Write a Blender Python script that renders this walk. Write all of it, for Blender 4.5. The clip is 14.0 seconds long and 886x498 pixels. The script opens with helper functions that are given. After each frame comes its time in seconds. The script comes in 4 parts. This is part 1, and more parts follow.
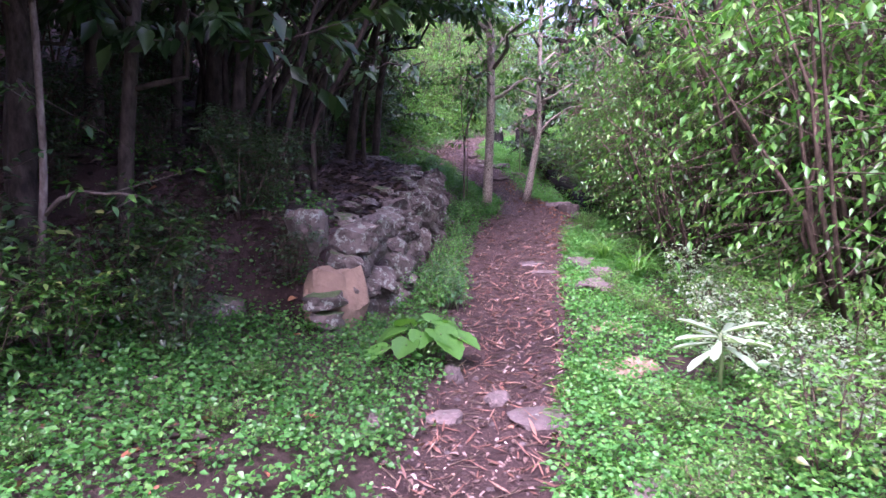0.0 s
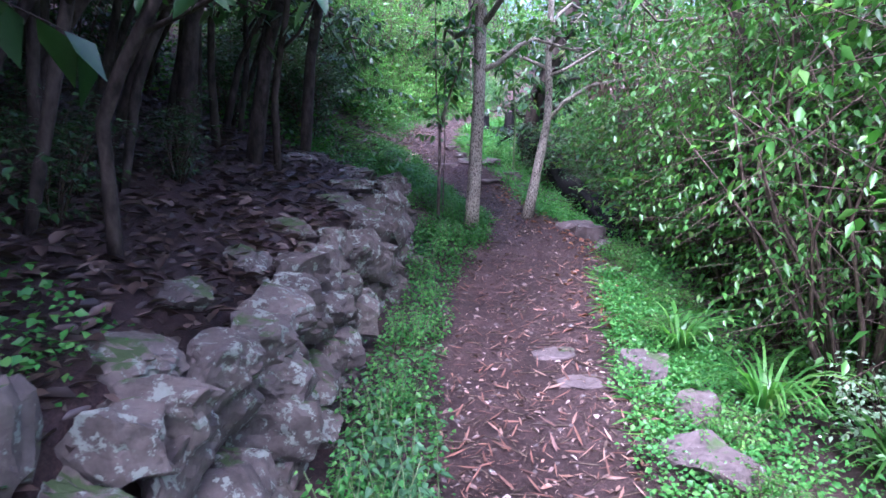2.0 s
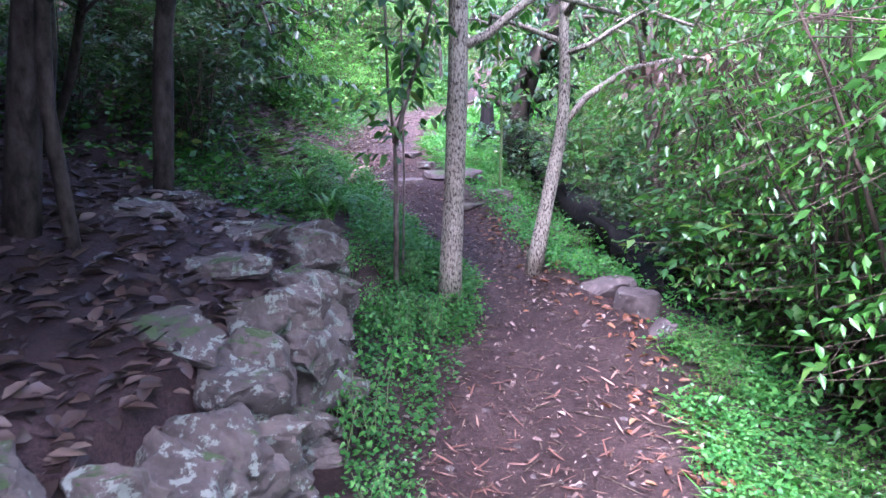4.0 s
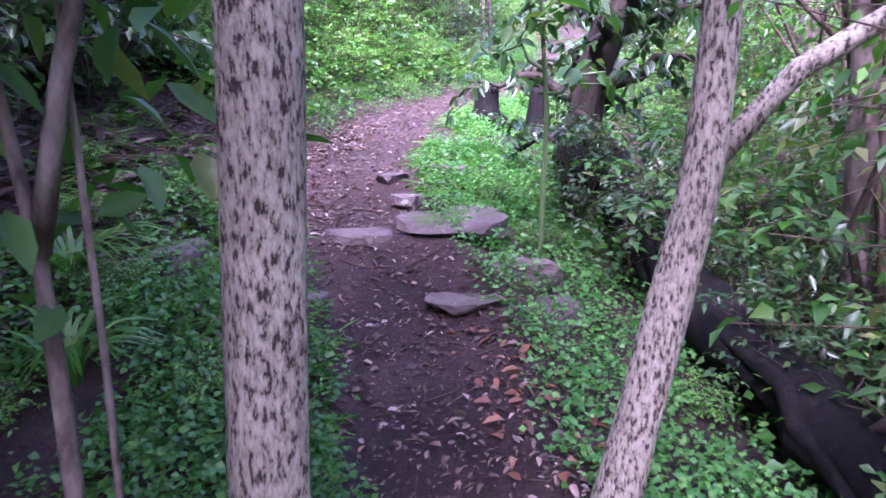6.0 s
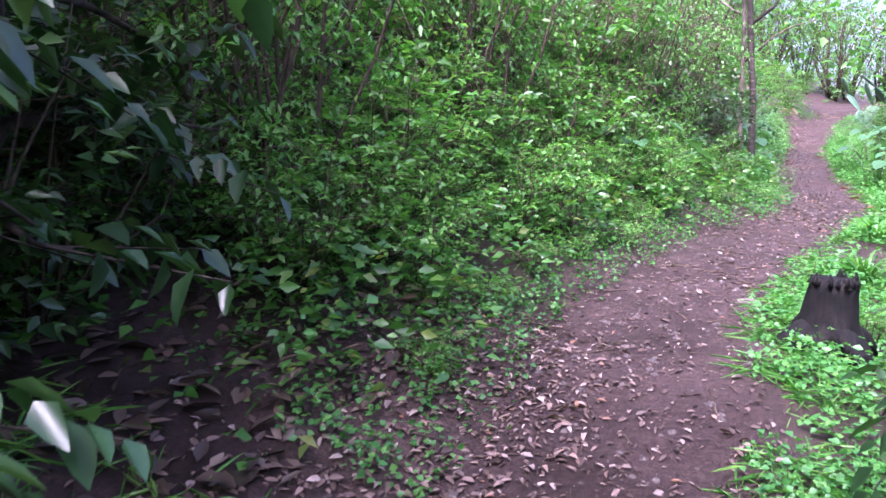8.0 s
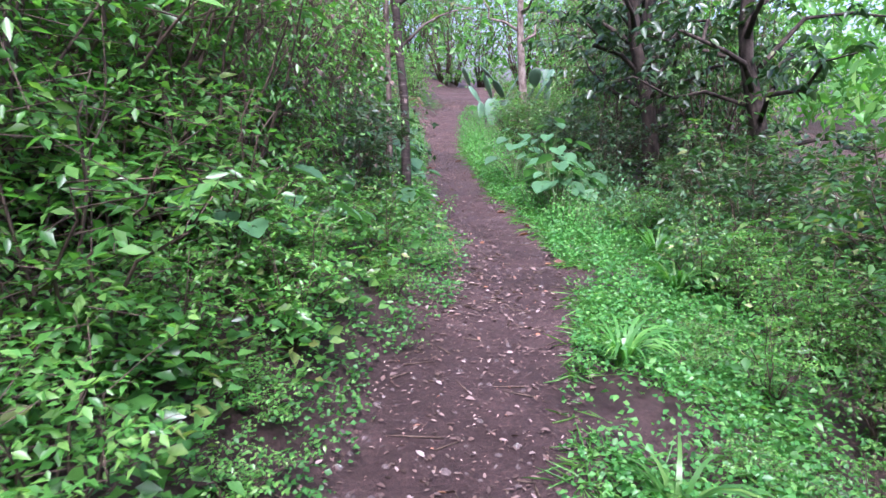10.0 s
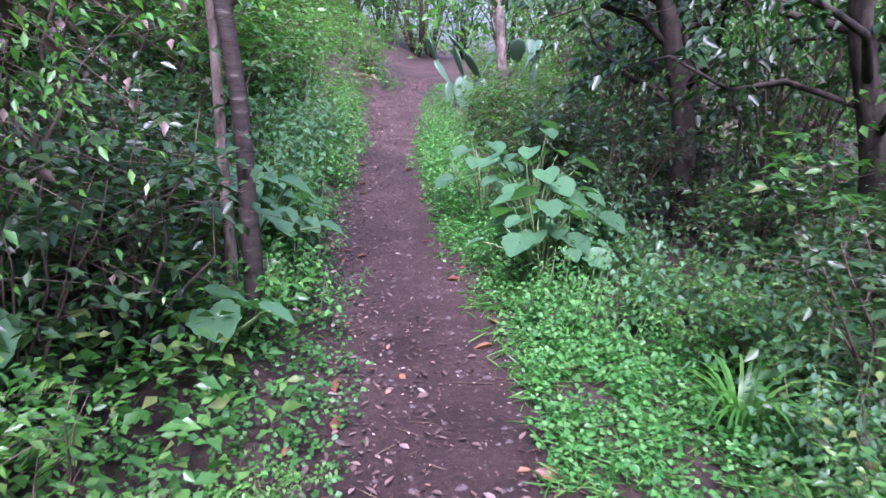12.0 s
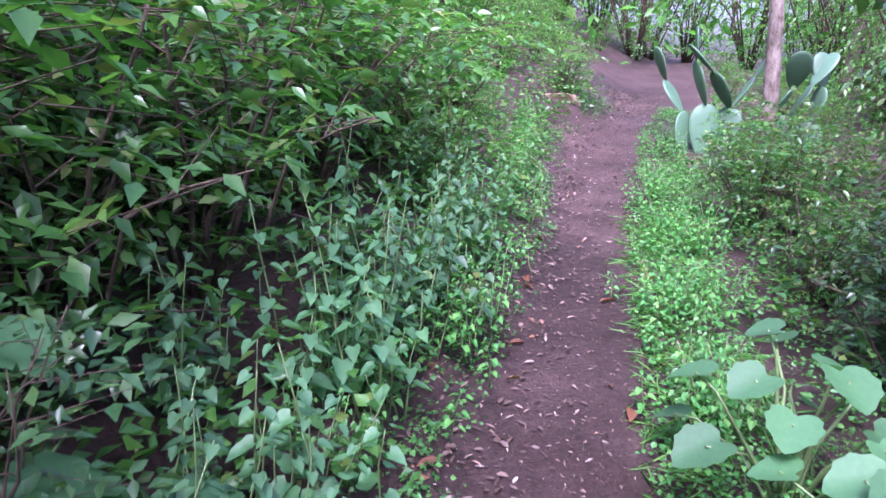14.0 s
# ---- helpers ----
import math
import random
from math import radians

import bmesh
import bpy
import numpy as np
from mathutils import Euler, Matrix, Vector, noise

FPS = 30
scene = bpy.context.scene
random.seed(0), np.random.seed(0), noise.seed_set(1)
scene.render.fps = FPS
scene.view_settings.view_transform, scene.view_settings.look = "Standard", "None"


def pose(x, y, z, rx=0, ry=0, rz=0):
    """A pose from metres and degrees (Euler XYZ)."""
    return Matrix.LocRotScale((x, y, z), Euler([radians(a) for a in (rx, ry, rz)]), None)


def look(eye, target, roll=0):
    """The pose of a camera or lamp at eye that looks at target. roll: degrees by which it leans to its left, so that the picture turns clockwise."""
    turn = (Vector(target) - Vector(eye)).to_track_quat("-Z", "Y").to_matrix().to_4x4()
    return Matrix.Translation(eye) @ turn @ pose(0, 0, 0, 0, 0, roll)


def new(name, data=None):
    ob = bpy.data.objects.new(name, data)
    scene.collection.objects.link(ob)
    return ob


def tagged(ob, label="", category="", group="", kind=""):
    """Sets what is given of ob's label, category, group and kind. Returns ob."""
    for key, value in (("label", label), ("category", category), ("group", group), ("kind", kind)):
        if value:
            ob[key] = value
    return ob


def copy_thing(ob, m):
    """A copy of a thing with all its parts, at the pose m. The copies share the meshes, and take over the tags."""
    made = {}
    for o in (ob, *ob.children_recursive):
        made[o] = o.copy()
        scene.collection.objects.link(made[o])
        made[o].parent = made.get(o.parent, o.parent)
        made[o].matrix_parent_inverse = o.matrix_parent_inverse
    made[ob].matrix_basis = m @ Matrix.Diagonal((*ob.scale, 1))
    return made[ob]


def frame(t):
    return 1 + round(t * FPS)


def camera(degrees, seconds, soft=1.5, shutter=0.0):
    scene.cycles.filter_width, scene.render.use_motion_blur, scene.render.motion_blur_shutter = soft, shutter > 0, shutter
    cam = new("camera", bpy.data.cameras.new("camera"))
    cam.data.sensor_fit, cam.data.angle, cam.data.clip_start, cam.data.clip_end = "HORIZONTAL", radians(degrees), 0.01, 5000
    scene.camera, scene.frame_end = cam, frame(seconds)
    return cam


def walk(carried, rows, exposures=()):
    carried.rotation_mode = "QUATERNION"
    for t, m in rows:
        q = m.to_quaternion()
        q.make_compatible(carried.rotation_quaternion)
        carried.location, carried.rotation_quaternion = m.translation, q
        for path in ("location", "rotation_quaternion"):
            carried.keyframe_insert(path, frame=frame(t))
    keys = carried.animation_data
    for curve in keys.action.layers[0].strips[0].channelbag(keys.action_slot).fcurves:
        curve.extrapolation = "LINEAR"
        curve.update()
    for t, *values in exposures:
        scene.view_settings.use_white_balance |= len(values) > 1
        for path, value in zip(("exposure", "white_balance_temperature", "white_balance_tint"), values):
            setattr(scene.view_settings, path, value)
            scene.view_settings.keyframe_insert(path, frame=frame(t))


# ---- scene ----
# ---- camera ----
cam = camera(66.5, 14.0, soft=1.5, shutter=0.1)
PATH = [
    (0, (0.138, 0.028, 1.373), (0.071, 2.002, 1.061), -1.1),
    (0.5, (0.005, 0.751, 1.42), (-0.1, 2.714, 1.055), 0.3),
    (1, (-0.026, 1.54, 1.458), (-0.107, 3.495, 1.043), 0.4),
    (1.5, (-0.004, 2.319, 1.504), (-0.022, 4.296, 1.203), -0.0),
    (2, (0.14, 3.174, 1.507), (0.149, 5.137, 1.127), -0.1),
    (2.2, (0.197, 3.488, 1.518), (0.206, 5.444, 1.102), -0.0),
    (4.3, (0.181, 6.217, 1.667), (0.344, 8.162, 1.228), -1.2),
    (4.5, (0.195, 6.559, 1.655), (0.405, 8.498, 1.212), -1.1),
    (5, (0.345, 7.353, 1.67), (0.603, 9.28, 1.198), -1.2),
    (5.5, (0.59, 8.098, 1.666), (0.743, 10.032, 1.182), -1.7),
    (6, (0.801, 8.894, 1.65), (0.701, 10.832, 1.164), -0.7),
    (6.5, (0.841, 9.666, 1.736), (0.448, 11.564, 1.243), -0.4),
    (7, (0.697, 10.397, 1.846), (0.05, 12.25, 1.464), -1.3),
    (7.5, (0.462, 11.087, 1.979), (-0.298, 12.911, 1.667), -2.3),
    (8, (0.184, 11.677, 2.172), (-0.443, 13.549, 1.856), -0.0),
    (8.5, (0.025, 12.366, 2.31), (-0.291, 14.313, 1.982), 0.4),
    (9, (0.018, 13.021, 2.478), (-0.015, 14.985, 2.103), -0.5),
    (9.2, (0.029, 13.324, 2.525), (0.087, 15.284, 2.132), -0.3),
    (11.3, (0.694, 16.05, 2.763), (1.444, 17.857, 2.349), 2.5),
    (11.5, (0.857, 16.311, 2.805), (1.543, 18.133, 2.347), 1.6),
    (12, (1.156, 17.095, 2.821), (1.614, 18.981, 2.337), 1.3),
    (12.5, (1.41, 17.914, 2.87), (1.605, 19.85, 2.405), 0.8),
    (13, (1.565, 18.754, 2.902), (1.583, 20.695, 2.419), 1.0),
    (13.5, (1.737, 19.611, 2.969), (1.603, 21.538, 2.447), 0.6),
    (14, (1.657, 20.244, 3.189), (1.559, 22.171, 2.663), 2.7),
]
walk(cam, [(t, look(eye, target, roll)) for t, eye, target, roll in PATH],
     [(0, 2.35, 5550, 60), (2, 2.5, 4950, 41), (4.5, 3.25, 5100, 42), (6, 3.05, 5200, 65), (7.5, 2.7, 5350, 56), (9, 2.2, 5500, 32), (11.3, 1.75, 5250, 46), (14, 2.1, 5200, 49)])

# ---- light: pale overcast sky ----
world = bpy.data.worlds.new("world")
scene.world = world
world.use_nodes = True
wn = world.node_tree.nodes
sky = wn.new("ShaderNodeTexSky")
sky.sky_type, sky.sun_disc = "NISHITA", False
sky.sun_elevation, sky.sun_rotation = radians(58), radians(192)
sky.air_density, sky.dust_density, sky.ozone_density = 1.0, 6.0, 0.6
wn["Background"].inputs["Strength"].default_value = 0.15
world.node_tree.links.new(sky.outputs[0], wn["Background"].inputs["Color"])
sun = new("sun", bpy.data.lights.new("sun", "SUN"))
sun.data.energy, sun.data.angle, sun.data.color = 2.6, radians(20), (1.0, 0.97, 0.92)
SUN_WAY = Vector((math.sin(radians(192)) * math.cos(radians(58)), math.cos(radians(192)) * math.cos(radians(58)), math.sin(radians(58))))
sun.matrix_world = look(SUN_WAY * 60, (0, 0, 0))

rng = np.random.default_rng(7)


# ---- materials ----
def material(name):
    m = bpy.data.materials.new(name)
    m.use_nodes = True
    nt = m.node_tree
    return m, nt, nt.nodes["Principled BSDF"]


def ramp(nt, source, stops):
    r = nt.nodes.new("ShaderNodeValToRGB")
    e = r.color_ramp.elements
    while len(e) < len(stops):
        e.new(0.5)
    for el, (p, c) in zip(e, stops):
        el.position, el.color = p, (*c, 1)
    nt.links.new(source, r.inputs[0])
    return r.outputs[0]


def noise_tex(nt, scale, detail=6, rough=0.6, kind="ShaderNodeTexNoise"):
    co = nt.nodes.new("ShaderNodeNewGeometry")
    n = nt.nodes.new(kind)
    n.inputs["Scale"].default_value = scale
    if kind == "ShaderNodeTexNoise":
        n.inputs["Detail"].default_value, n.inputs["Roughness"].default_value = detail, rough
    nt.links.new(co.outputs["Position"], n.inputs["Vector"])
    return n.outputs[0]


def mixed(nt, fac, a, b, mode="MIX"):
    m = nt.nodes.new("ShaderNodeMix")
    m.data_type, m.blend_type = "RGBA", mode
    for s, v in ((m.inputs[0], fac), (m.inputs[6], a), (m.inputs[7], b)):
        if isinstance(v, (int, float)):
            s.default_value = v
        elif isinstance(v, tuple):
            s.default_value = (*v, 1)
        else:
            nt.links.new(v, s)
    return m.outputs[2]


def bumped(nt, bsdf, height, strength, dist):
    b = nt.nodes.new("ShaderNodeBump")
    b.inputs["Strength"].default_value, b.inputs["Distance"].default_value = strength, dist
    nt.links.new(height, b.inputs["Height"])
    nt.links.new(b.outputs[0], bsdf.inputs["Normal"])


def leaf_material(name, stops, rough=0.4, through_light=0.45):
    m, nt, b = material(name)
    geo = nt.nodes.new("ShaderNodeNewGeometry")
    info = nt.nodes.new("ShaderNodeObjectInfo")
    col = ramp(nt, geo.outputs["Random Per Island"], stops)
    hsv = nt.nodes.new("ShaderNodeHueSaturation")
    mp = nt.nodes.new("ShaderNodeMapRange")
    mp.inputs[3].default_value, mp.inputs[4].default_value = 0.75, 1.3
    nt.links.new(info.outputs["Random"], mp.inputs[0])
    nt.links.new(mp.outputs[0], hsv.inputs["Value"])
    blotch = mixed(nt, 0.35, col, ramp(nt, noise_tex(nt, 60, 3), [(0.3, (0.55, 0.6, 0.5)), (0.7, (1.1, 1.1, 1.0))]), "MULTIPLY")
    nt.links.new(blotch, hsv.inputs["Color"])
    nt.links.new(hsv.outputs[0], b.inputs["Base Color"])
    b.inputs["Roughness"].default_value = rough
    tr = nt.nodes.new("ShaderNodeBsdfTranslucent")
    lit = mixed(nt, 1.0, hsv.outputs[0], (1.15, 1.35, 0.5), "MULTIPLY")
    nt.links.new(lit, tr.inputs["Color"])
    mix = nt.nodes.new("ShaderNodeMixShader")
    mix.inputs[0].default_value = through_light
    nt.links.new(b.outputs[0], mix.inputs[1])
    nt.links.new(tr.outputs[0], mix.inputs[2])
    nt.links.new(mix.outputs[0], nt.nodes["Material Output"].inputs["Surface"])
    return m


GREEN = leaf_material("leaf_green", [(0.0, (0.03, 0.105, 0.022)), (0.5, (0.055, 0.17, 0.032)), (0.85, (0.09, 0.23, 0.045)), (1.0, (0.17, 0.2, 0.06))], 0.33)
BRIGHT = leaf_material("leaf_bright", [(0.0, (0.05, 0.17, 0.03)), (0.6, (0.085, 0.25, 0.045)), (1.0, (0.16, 0.31, 0.07))], 0.35, 0.5)
HERB = leaf_material("leaf_herb", [(0.0, (0.04, 0.17, 0.035)), (0.6, (0.07, 0.25, 0.05)), (1.0, (0.13, 0.31, 0.07))], 0.45, 0.45)
# darkest leaf tone; its colour also carries part of the shade under trees
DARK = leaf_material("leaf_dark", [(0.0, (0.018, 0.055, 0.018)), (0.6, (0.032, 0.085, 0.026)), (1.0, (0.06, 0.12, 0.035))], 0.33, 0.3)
BLUEGREEN = leaf_material("leaf_bluegreen", [(0.0, (0.04, 0.12, 0.05)), (1.0, (0.075, 0.19, 0.075))], 0.5, 0.4)
PALE = leaf_material("leaf_pale", [(0.0, (0.16, 0.26, 0.16)), (1.0, (0.3, 0.4, 0.26))], 0.4, 0.35)
DRY = leaf_material("leaf_dry", [(0.0, (0.06, 0.035, 0.026)), (0.45, (0.12, 0.075, 0.06)), (0.75, (0.2, 0.135, 0.115)), (0.94, (0.34, 0.27, 0.25)), (1.0, (0.28, 0.12, 0.06))], 0.6, 0.15)
DARK_BROWN = leaf_material("leaf_dark_brown", [(0.0, (0.03, 0.02, 0.015)), (0.6, (0.07, 0.045, 0.033)), (0.9, (0.12, 0.08, 0.06)), (1.0, (0.2, 0.15, 0.12))], 0.5, 0.1)
ORANGE = leaf_material("leaf_orange", [(0.0, (0.13, 0.05, 0.028)), (0.7, (0.22, 0.085, 0.04)), (1.0, (0.32, 0.18, 0.09))], 0.55, 0.2)

STRAW = leaf_material("leaf_straw", [(0.0, (0.1, 0.045, 0.03)), (0.7, (0.2, 0.09, 0.06)), (1.0, (0.3, 0.19, 0.14))], 0.6, 0.1)


def soil_material():
    m, nt, b = material("soil")
    base = ramp(nt, noise_tex(nt, 2.2, 8, 0.65), [(0.3, (0.036, 0.021, 0.017)), (0.5, (0.062, 0.039, 0.034)), (0.75, (0.105, 0.07, 0.063))])
    fine = ramp(nt, noise_tex(nt, 45, 6, 0.7), [(0.35, (0.6, 0.57, 0.56)), (0.65, (1.25, 1.2, 1.18))])
    crumbs = ramp(nt, noise_tex(nt, 130, 3, 0.6), [(0.3, (0.5, 0.47, 0.45)), (0.5, (1, 1, 1)), (0.72, (1.6, 1.5, 1.45))])
    damp = ramp(nt, noise_tex(nt, 0.9, 4, 0.6), [(0.38, (0.62, 0.58, 0.56)), (0.6, (1.1, 1.1, 1.1))])
    tone = mixed(nt, 0.8, mixed(nt, 0.8, base, fine, "MULTIPLY"), crumbs, "MULTIPLY")
    nt.links.new(mixed(nt, 0.85, tone, damp, "MULTIPLY"), b.inputs["Base Color"])
    nt.links.new(ramp(nt, noise_tex(nt, 0.9, 4, 0.6), [(0.38, (0.55, 0.55, 0.55)), (0.6, (0.85, 0.85, 0.85))]), b.inputs["Roughness"])
    b.inputs["Specular IOR Level"].default_value = 0.3
    bumped(nt, b, noise_tex(nt, 24, 9, 0.75), 1.0, 0.05)
    return m


def rock_material(name, low, high, lichen, moss):
    m, nt, b = material(name)
    base = ramp(nt, noise_tex(nt, 9, 9, 0.68), [(0.3, low), (0.7, high)])
    info = nt.nodes.new("ShaderNodeObjectInfo")
    tone = ramp(nt, info.outputs["Random"], [(0, (0.7, 0.68, 0.66)), (1, (1.2, 1.17, 1.12))])
    base = mixed(nt, 0.9, base, tone, "MULTIPLY")
    spots = ramp(nt, noise_tex(nt, 15, 5, 0.72), [(0.62 - lichen, (0, 0, 0)), (0.66 - lichen, (1, 1, 1))])
    base = mixed(nt, spots, base, (0.22, 0.25, 0.2))
    geo = nt.nodes.new("ShaderNodeNewGeometry")
    sep = nt.nodes.new("ShaderNodeSeparateXYZ")
    nt.links.new(geo.outputs["Normal"], sep.inputs[0])
    add = nt.nodes.new("ShaderNodeMath")
    add.operation = "MULTIPLY"
    nt.links.new(sep.outputs[2], add.inputs[0])
    nt.links.new(noise_tex(nt, 3.5, 5), add.inputs[1])
    green = ramp(nt, add.outputs[0], [(0.56 - moss, (0, 0, 0)), (0.62 - moss, (1, 1, 1))])
    base = mixed(nt, green, base, (0.05, 0.085, 0.022))
    nt.links.new(base, b.inputs["Base Color"])
    b.inputs["Roughness"].default_value = 0.85
    bumped(nt, b, noise_tex(nt, 32, 9, 0.7), 0.75, 0.03)
    return m


def bark_material(name, low, high, pale, across=26.0, upright=0.45, cut=(0.36, 0.5, 0.7)):
    m, nt, b = material(name)
    co = nt.nodes.new("ShaderNodeNewGeometry")
    mp = nt.nodes.new("ShaderNodeMapping")
    mp.inputs["Scale"].default_value = (1, 1, upright)
    nt.links.new(co.outputs["Position"], mp.inputs[0])
    n = nt.nodes.new("ShaderNodeTexNoise")
    n.inputs["Scale"].default_value, n.inputs["Detail"].default_value, n.inputs["Roughness"].default_value = across, 7, 0.65
    nt.links.new(mp.outputs[0], n.inputs["Vector"])
    c = ramp(nt, n.outputs[0], list(zip(cut, (low, high, pale))))
    c = mixed(nt, 0.7, c, ramp(nt, noise_tex(nt, 4, 5), [(0.3, (0.55, 0.55, 0.5)), (0.7, (1.15, 1.15, 1.1))]), "MULTIPLY")
    nt.links.new(c, b.inputs["Base Color"])
    b.inputs["Roughness"].default_value = 0.85
    b.inputs["Specular IOR Level"].default_value = 0.2
    bumped(nt, b, n.outputs[0], 0.8, 0.012)
    return m


SOIL = soil_material()
WALL_ROCK = rock_material("wall_rock", (0.055, 0.046, 0.038), (0.15, 0.13, 0.11), 0.07, 0.08)
PATH_ROCK = rock_material("path_rock", (0.06, 0.047, 0.043), (0.155, 0.125, 0.115), 0.0, 0.0)
TAN_ROCK = rock_material("tan_rock", (0.22, 0.155, 0.1), (0.34, 0.25, 0.17), -0.1, -0.1)
BARK_PALE = bark_material("bark_pale", (0.04, 0.03, 0.024), (0.235, 0.21, 0.165), (0.4, 0.37, 0.3), 120, 0.36, (0.41, 0.47, 0.62))
BARK_GREY = bark_material("bark_grey", (0.06, 0.045, 0.035), (0.15, 0.12, 0.1), (0.27, 0.235, 0.2), 18)
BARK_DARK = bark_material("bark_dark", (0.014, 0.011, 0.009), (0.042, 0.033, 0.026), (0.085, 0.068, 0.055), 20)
BARK_RING = bark_material("bark_ring", (0.025, 0.02, 0.017), (0.055, 0.044, 0.038), (0.2, 0.18, 0.16), 6, 6.0, (0.35, 0.6, 0.78))
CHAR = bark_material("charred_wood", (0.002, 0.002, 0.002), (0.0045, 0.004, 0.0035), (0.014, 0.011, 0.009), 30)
TWIG = bark_material("twig", (0.04, 0.028, 0.02), (0.085, 0.062, 0.045), (0.15, 0.115, 0.085), 30)
STEM = leaf_material("stem_green", [(0.0, (0.07, 0.13, 0.04)), (1.0, (0.13, 0.19, 0.07))], 0.5, 0.1)
CACTUS = leaf_material("cactus_skin", [(0.0, (0.05, 0.11, 0.06)), (1.0, (0.085, 0.155, 0.095))], 0.5, 0.0)


# ---- ground shape ----
WAY_Y = [-60, -4, 0, 2.5, 3.5, 5, 7, 8.3, 9.1, 9.6, 10.1, 10.7, 11.3, 11.8, 12.3, 13.1, 14.3, 15, 15.6, 16.3, 17.1, 18.3, 19.6, 21.7, 23, 25.2, 27, 28, 29.6, 35.5, 41, 90]
WAY_L = [-2, -.6, -.45, -.21, -.07, .1, .12, .2, .42, .6, .62, .32, .2, 0, -.2, -.45, -.38, -.35, -.13, .15, .4, 1.05, 1.4, 1.48, 1.75, 2.17, 2.4, 2.55, 3.35, 4.5, 6.5, 20]
WAY_R = [-1.3, .1, .3, .47, .66, .9, 1.2, 1.4, 1.52, 1.48, 1.2, 1.05, 1.0, .8, .58, .45, .52, .58, .76, 1.0, 1.35, 1.85, 2.2, 2.3, 2.45, 2.8, 3.2, 3.4, 4.0, 5.5, 7.4, 21]
WAY_ZY = [-60, -4, 0, 3.5, 7.1, 8.4, 9.4, 10.2, 11.2, 11.55, 12, 12.6, 13, 14.4, 15.8, 18, 20.7, 23, 25.3, 27, 29, 35.7, 60, 400]
WAY_Z = [-.5, -.05, 0, .06, .1, .2, .33, .5, .64, .72, .9, 1.02, 1.12, 1.28, 1.38, 1.5, 1.58, 1.82, 2.05, 2.22, 2.6, 3.3, 4.6, 5.0]
WALL_Y = [4.3, 5, 6, 7, 8, 8.6, 9.2, 9.7]
WALL_X = [-.68, -.42, -.36, -.28, -.16, -.1, -.14, -.22]
WALL_TOP = [.72, .78, .78, .82, .86, .9, .98, 1.0]


def step_up(a, b, v):
    s = np.clip((v - a) / (b - a), 0, 1)
    return s * s * (3 - 2 * s)


def waves(x, y):
    return (np.sin(1.7 * x + 0.6 * y + 1) * np.sin(1.3 * y - 0.8 * x) + 0.6 * np.sin(4.1 * x - 2.3 * y) * np.sin(3.7 * y + 1.9 * x + 2)
            + 0.35 * np.sin(9.1 * x + 5.3 * y) * np.sin(8.3 * y - 4.7 * x + 1))


def ground_z(x, y):
    x, y = np.asarray(x, float), np.asarray(y, float)
    base = np.interp(y, WAY_ZY, WAY_Z)
    left, right = np.interp(y, WAY_Y, WAY_L), np.interp(y, WAY_Y, WAY_R)
    u, d = np.maximum(left - x, 0), np.maximum(x - right, 0)
    middle = (left + right) / 2
    tread = -0.035 * np.clip(1 - ((x - middle) / (0.55 * (right - left))) ** 2, 0, 1)
    rise = np.where(y < 10, 0.10, 0.42) * u
    rise = rise + 0.35 * np.maximum(u - 2.2, 0) * (y < 10)
    blend = step_up(9.4, 11, y)
    rise = (0.10 * u + 0.35 * np.maximum(u - 2.2, 0)) * (1 - blend) + (0.40 * u) * blend
    walled = step_up(4.35, 4.7, y) * (1 - step_up(9.6, 10.3, y))
    behind = np.interp(y, WALL_Y, WALL_X) - 0.22 - x
    terrace = np.interp(y, WALL_Y, WALL_TOP) - 0.05 - base + 0.36 * np.maximum(behind, 0)
    rise = rise * (1 - walled) + walled * np.where(behind > 0, np.maximum(terrace * step_up(0, 0.12, behind), 0), 0.05 * u)
    rise = 9 * np.tanh(rise / 9)
    steep = np.interp(y, [0, 6, 9, 11, 15, 18, 22, 30], [.06, .1, .22, .42, .32, .12, .06, .05])
    fall = -1.6 * np.tanh(steep * d / 1.6)
    off = np.clip((u + d) / 0.3, 0, 1)
    near = np.clip(1 - (np.abs(x) + np.abs(y - 18)) / 150, 0, 1)
    return base + tread + rise + fall + waves(x, y) * (0.006 + 0.03 * off) * near


def gz(x, y):
    return float(ground_z(x, y))


# ---- mesh helpers ----
def part(name, verts, faces, mat, parent=None, label="", smooth=False):
    me = bpy.data.meshes.new(name)
    if isinstance(faces, tuple):
        loops, size = faces
        count = len(loops) // size
        me.vertices.add(len(verts))
        me.vertices.foreach_set("co", np.asarray(verts, np.float32).ravel())
        me.loops.add(len(loops))
        me.loops.foreach_set("vertex_index", np.asarray(loops, np.int32))
        me.polygons.add(count)
        me.polygons.foreach_set("loop_start", np.arange(count, dtype=np.int32) * size)
    else:
        me.from_pydata([tuple(v) for v in verts], [], faces)
    me.update(calc_edges=True)
    me.validate()
    me.materials.append(mat)
    if smooth:
        me.polygons.foreach_set("use_smooth", np.ones(len(me.polygons), bool))
    ob = new(name, me)
    ob.parent = parent
    if label:
        tagged(ob, label)
    return ob


def unit(v):
    return v / np.maximum(np.linalg.norm(v, axis=-1, keepdims=True), 1e-9)


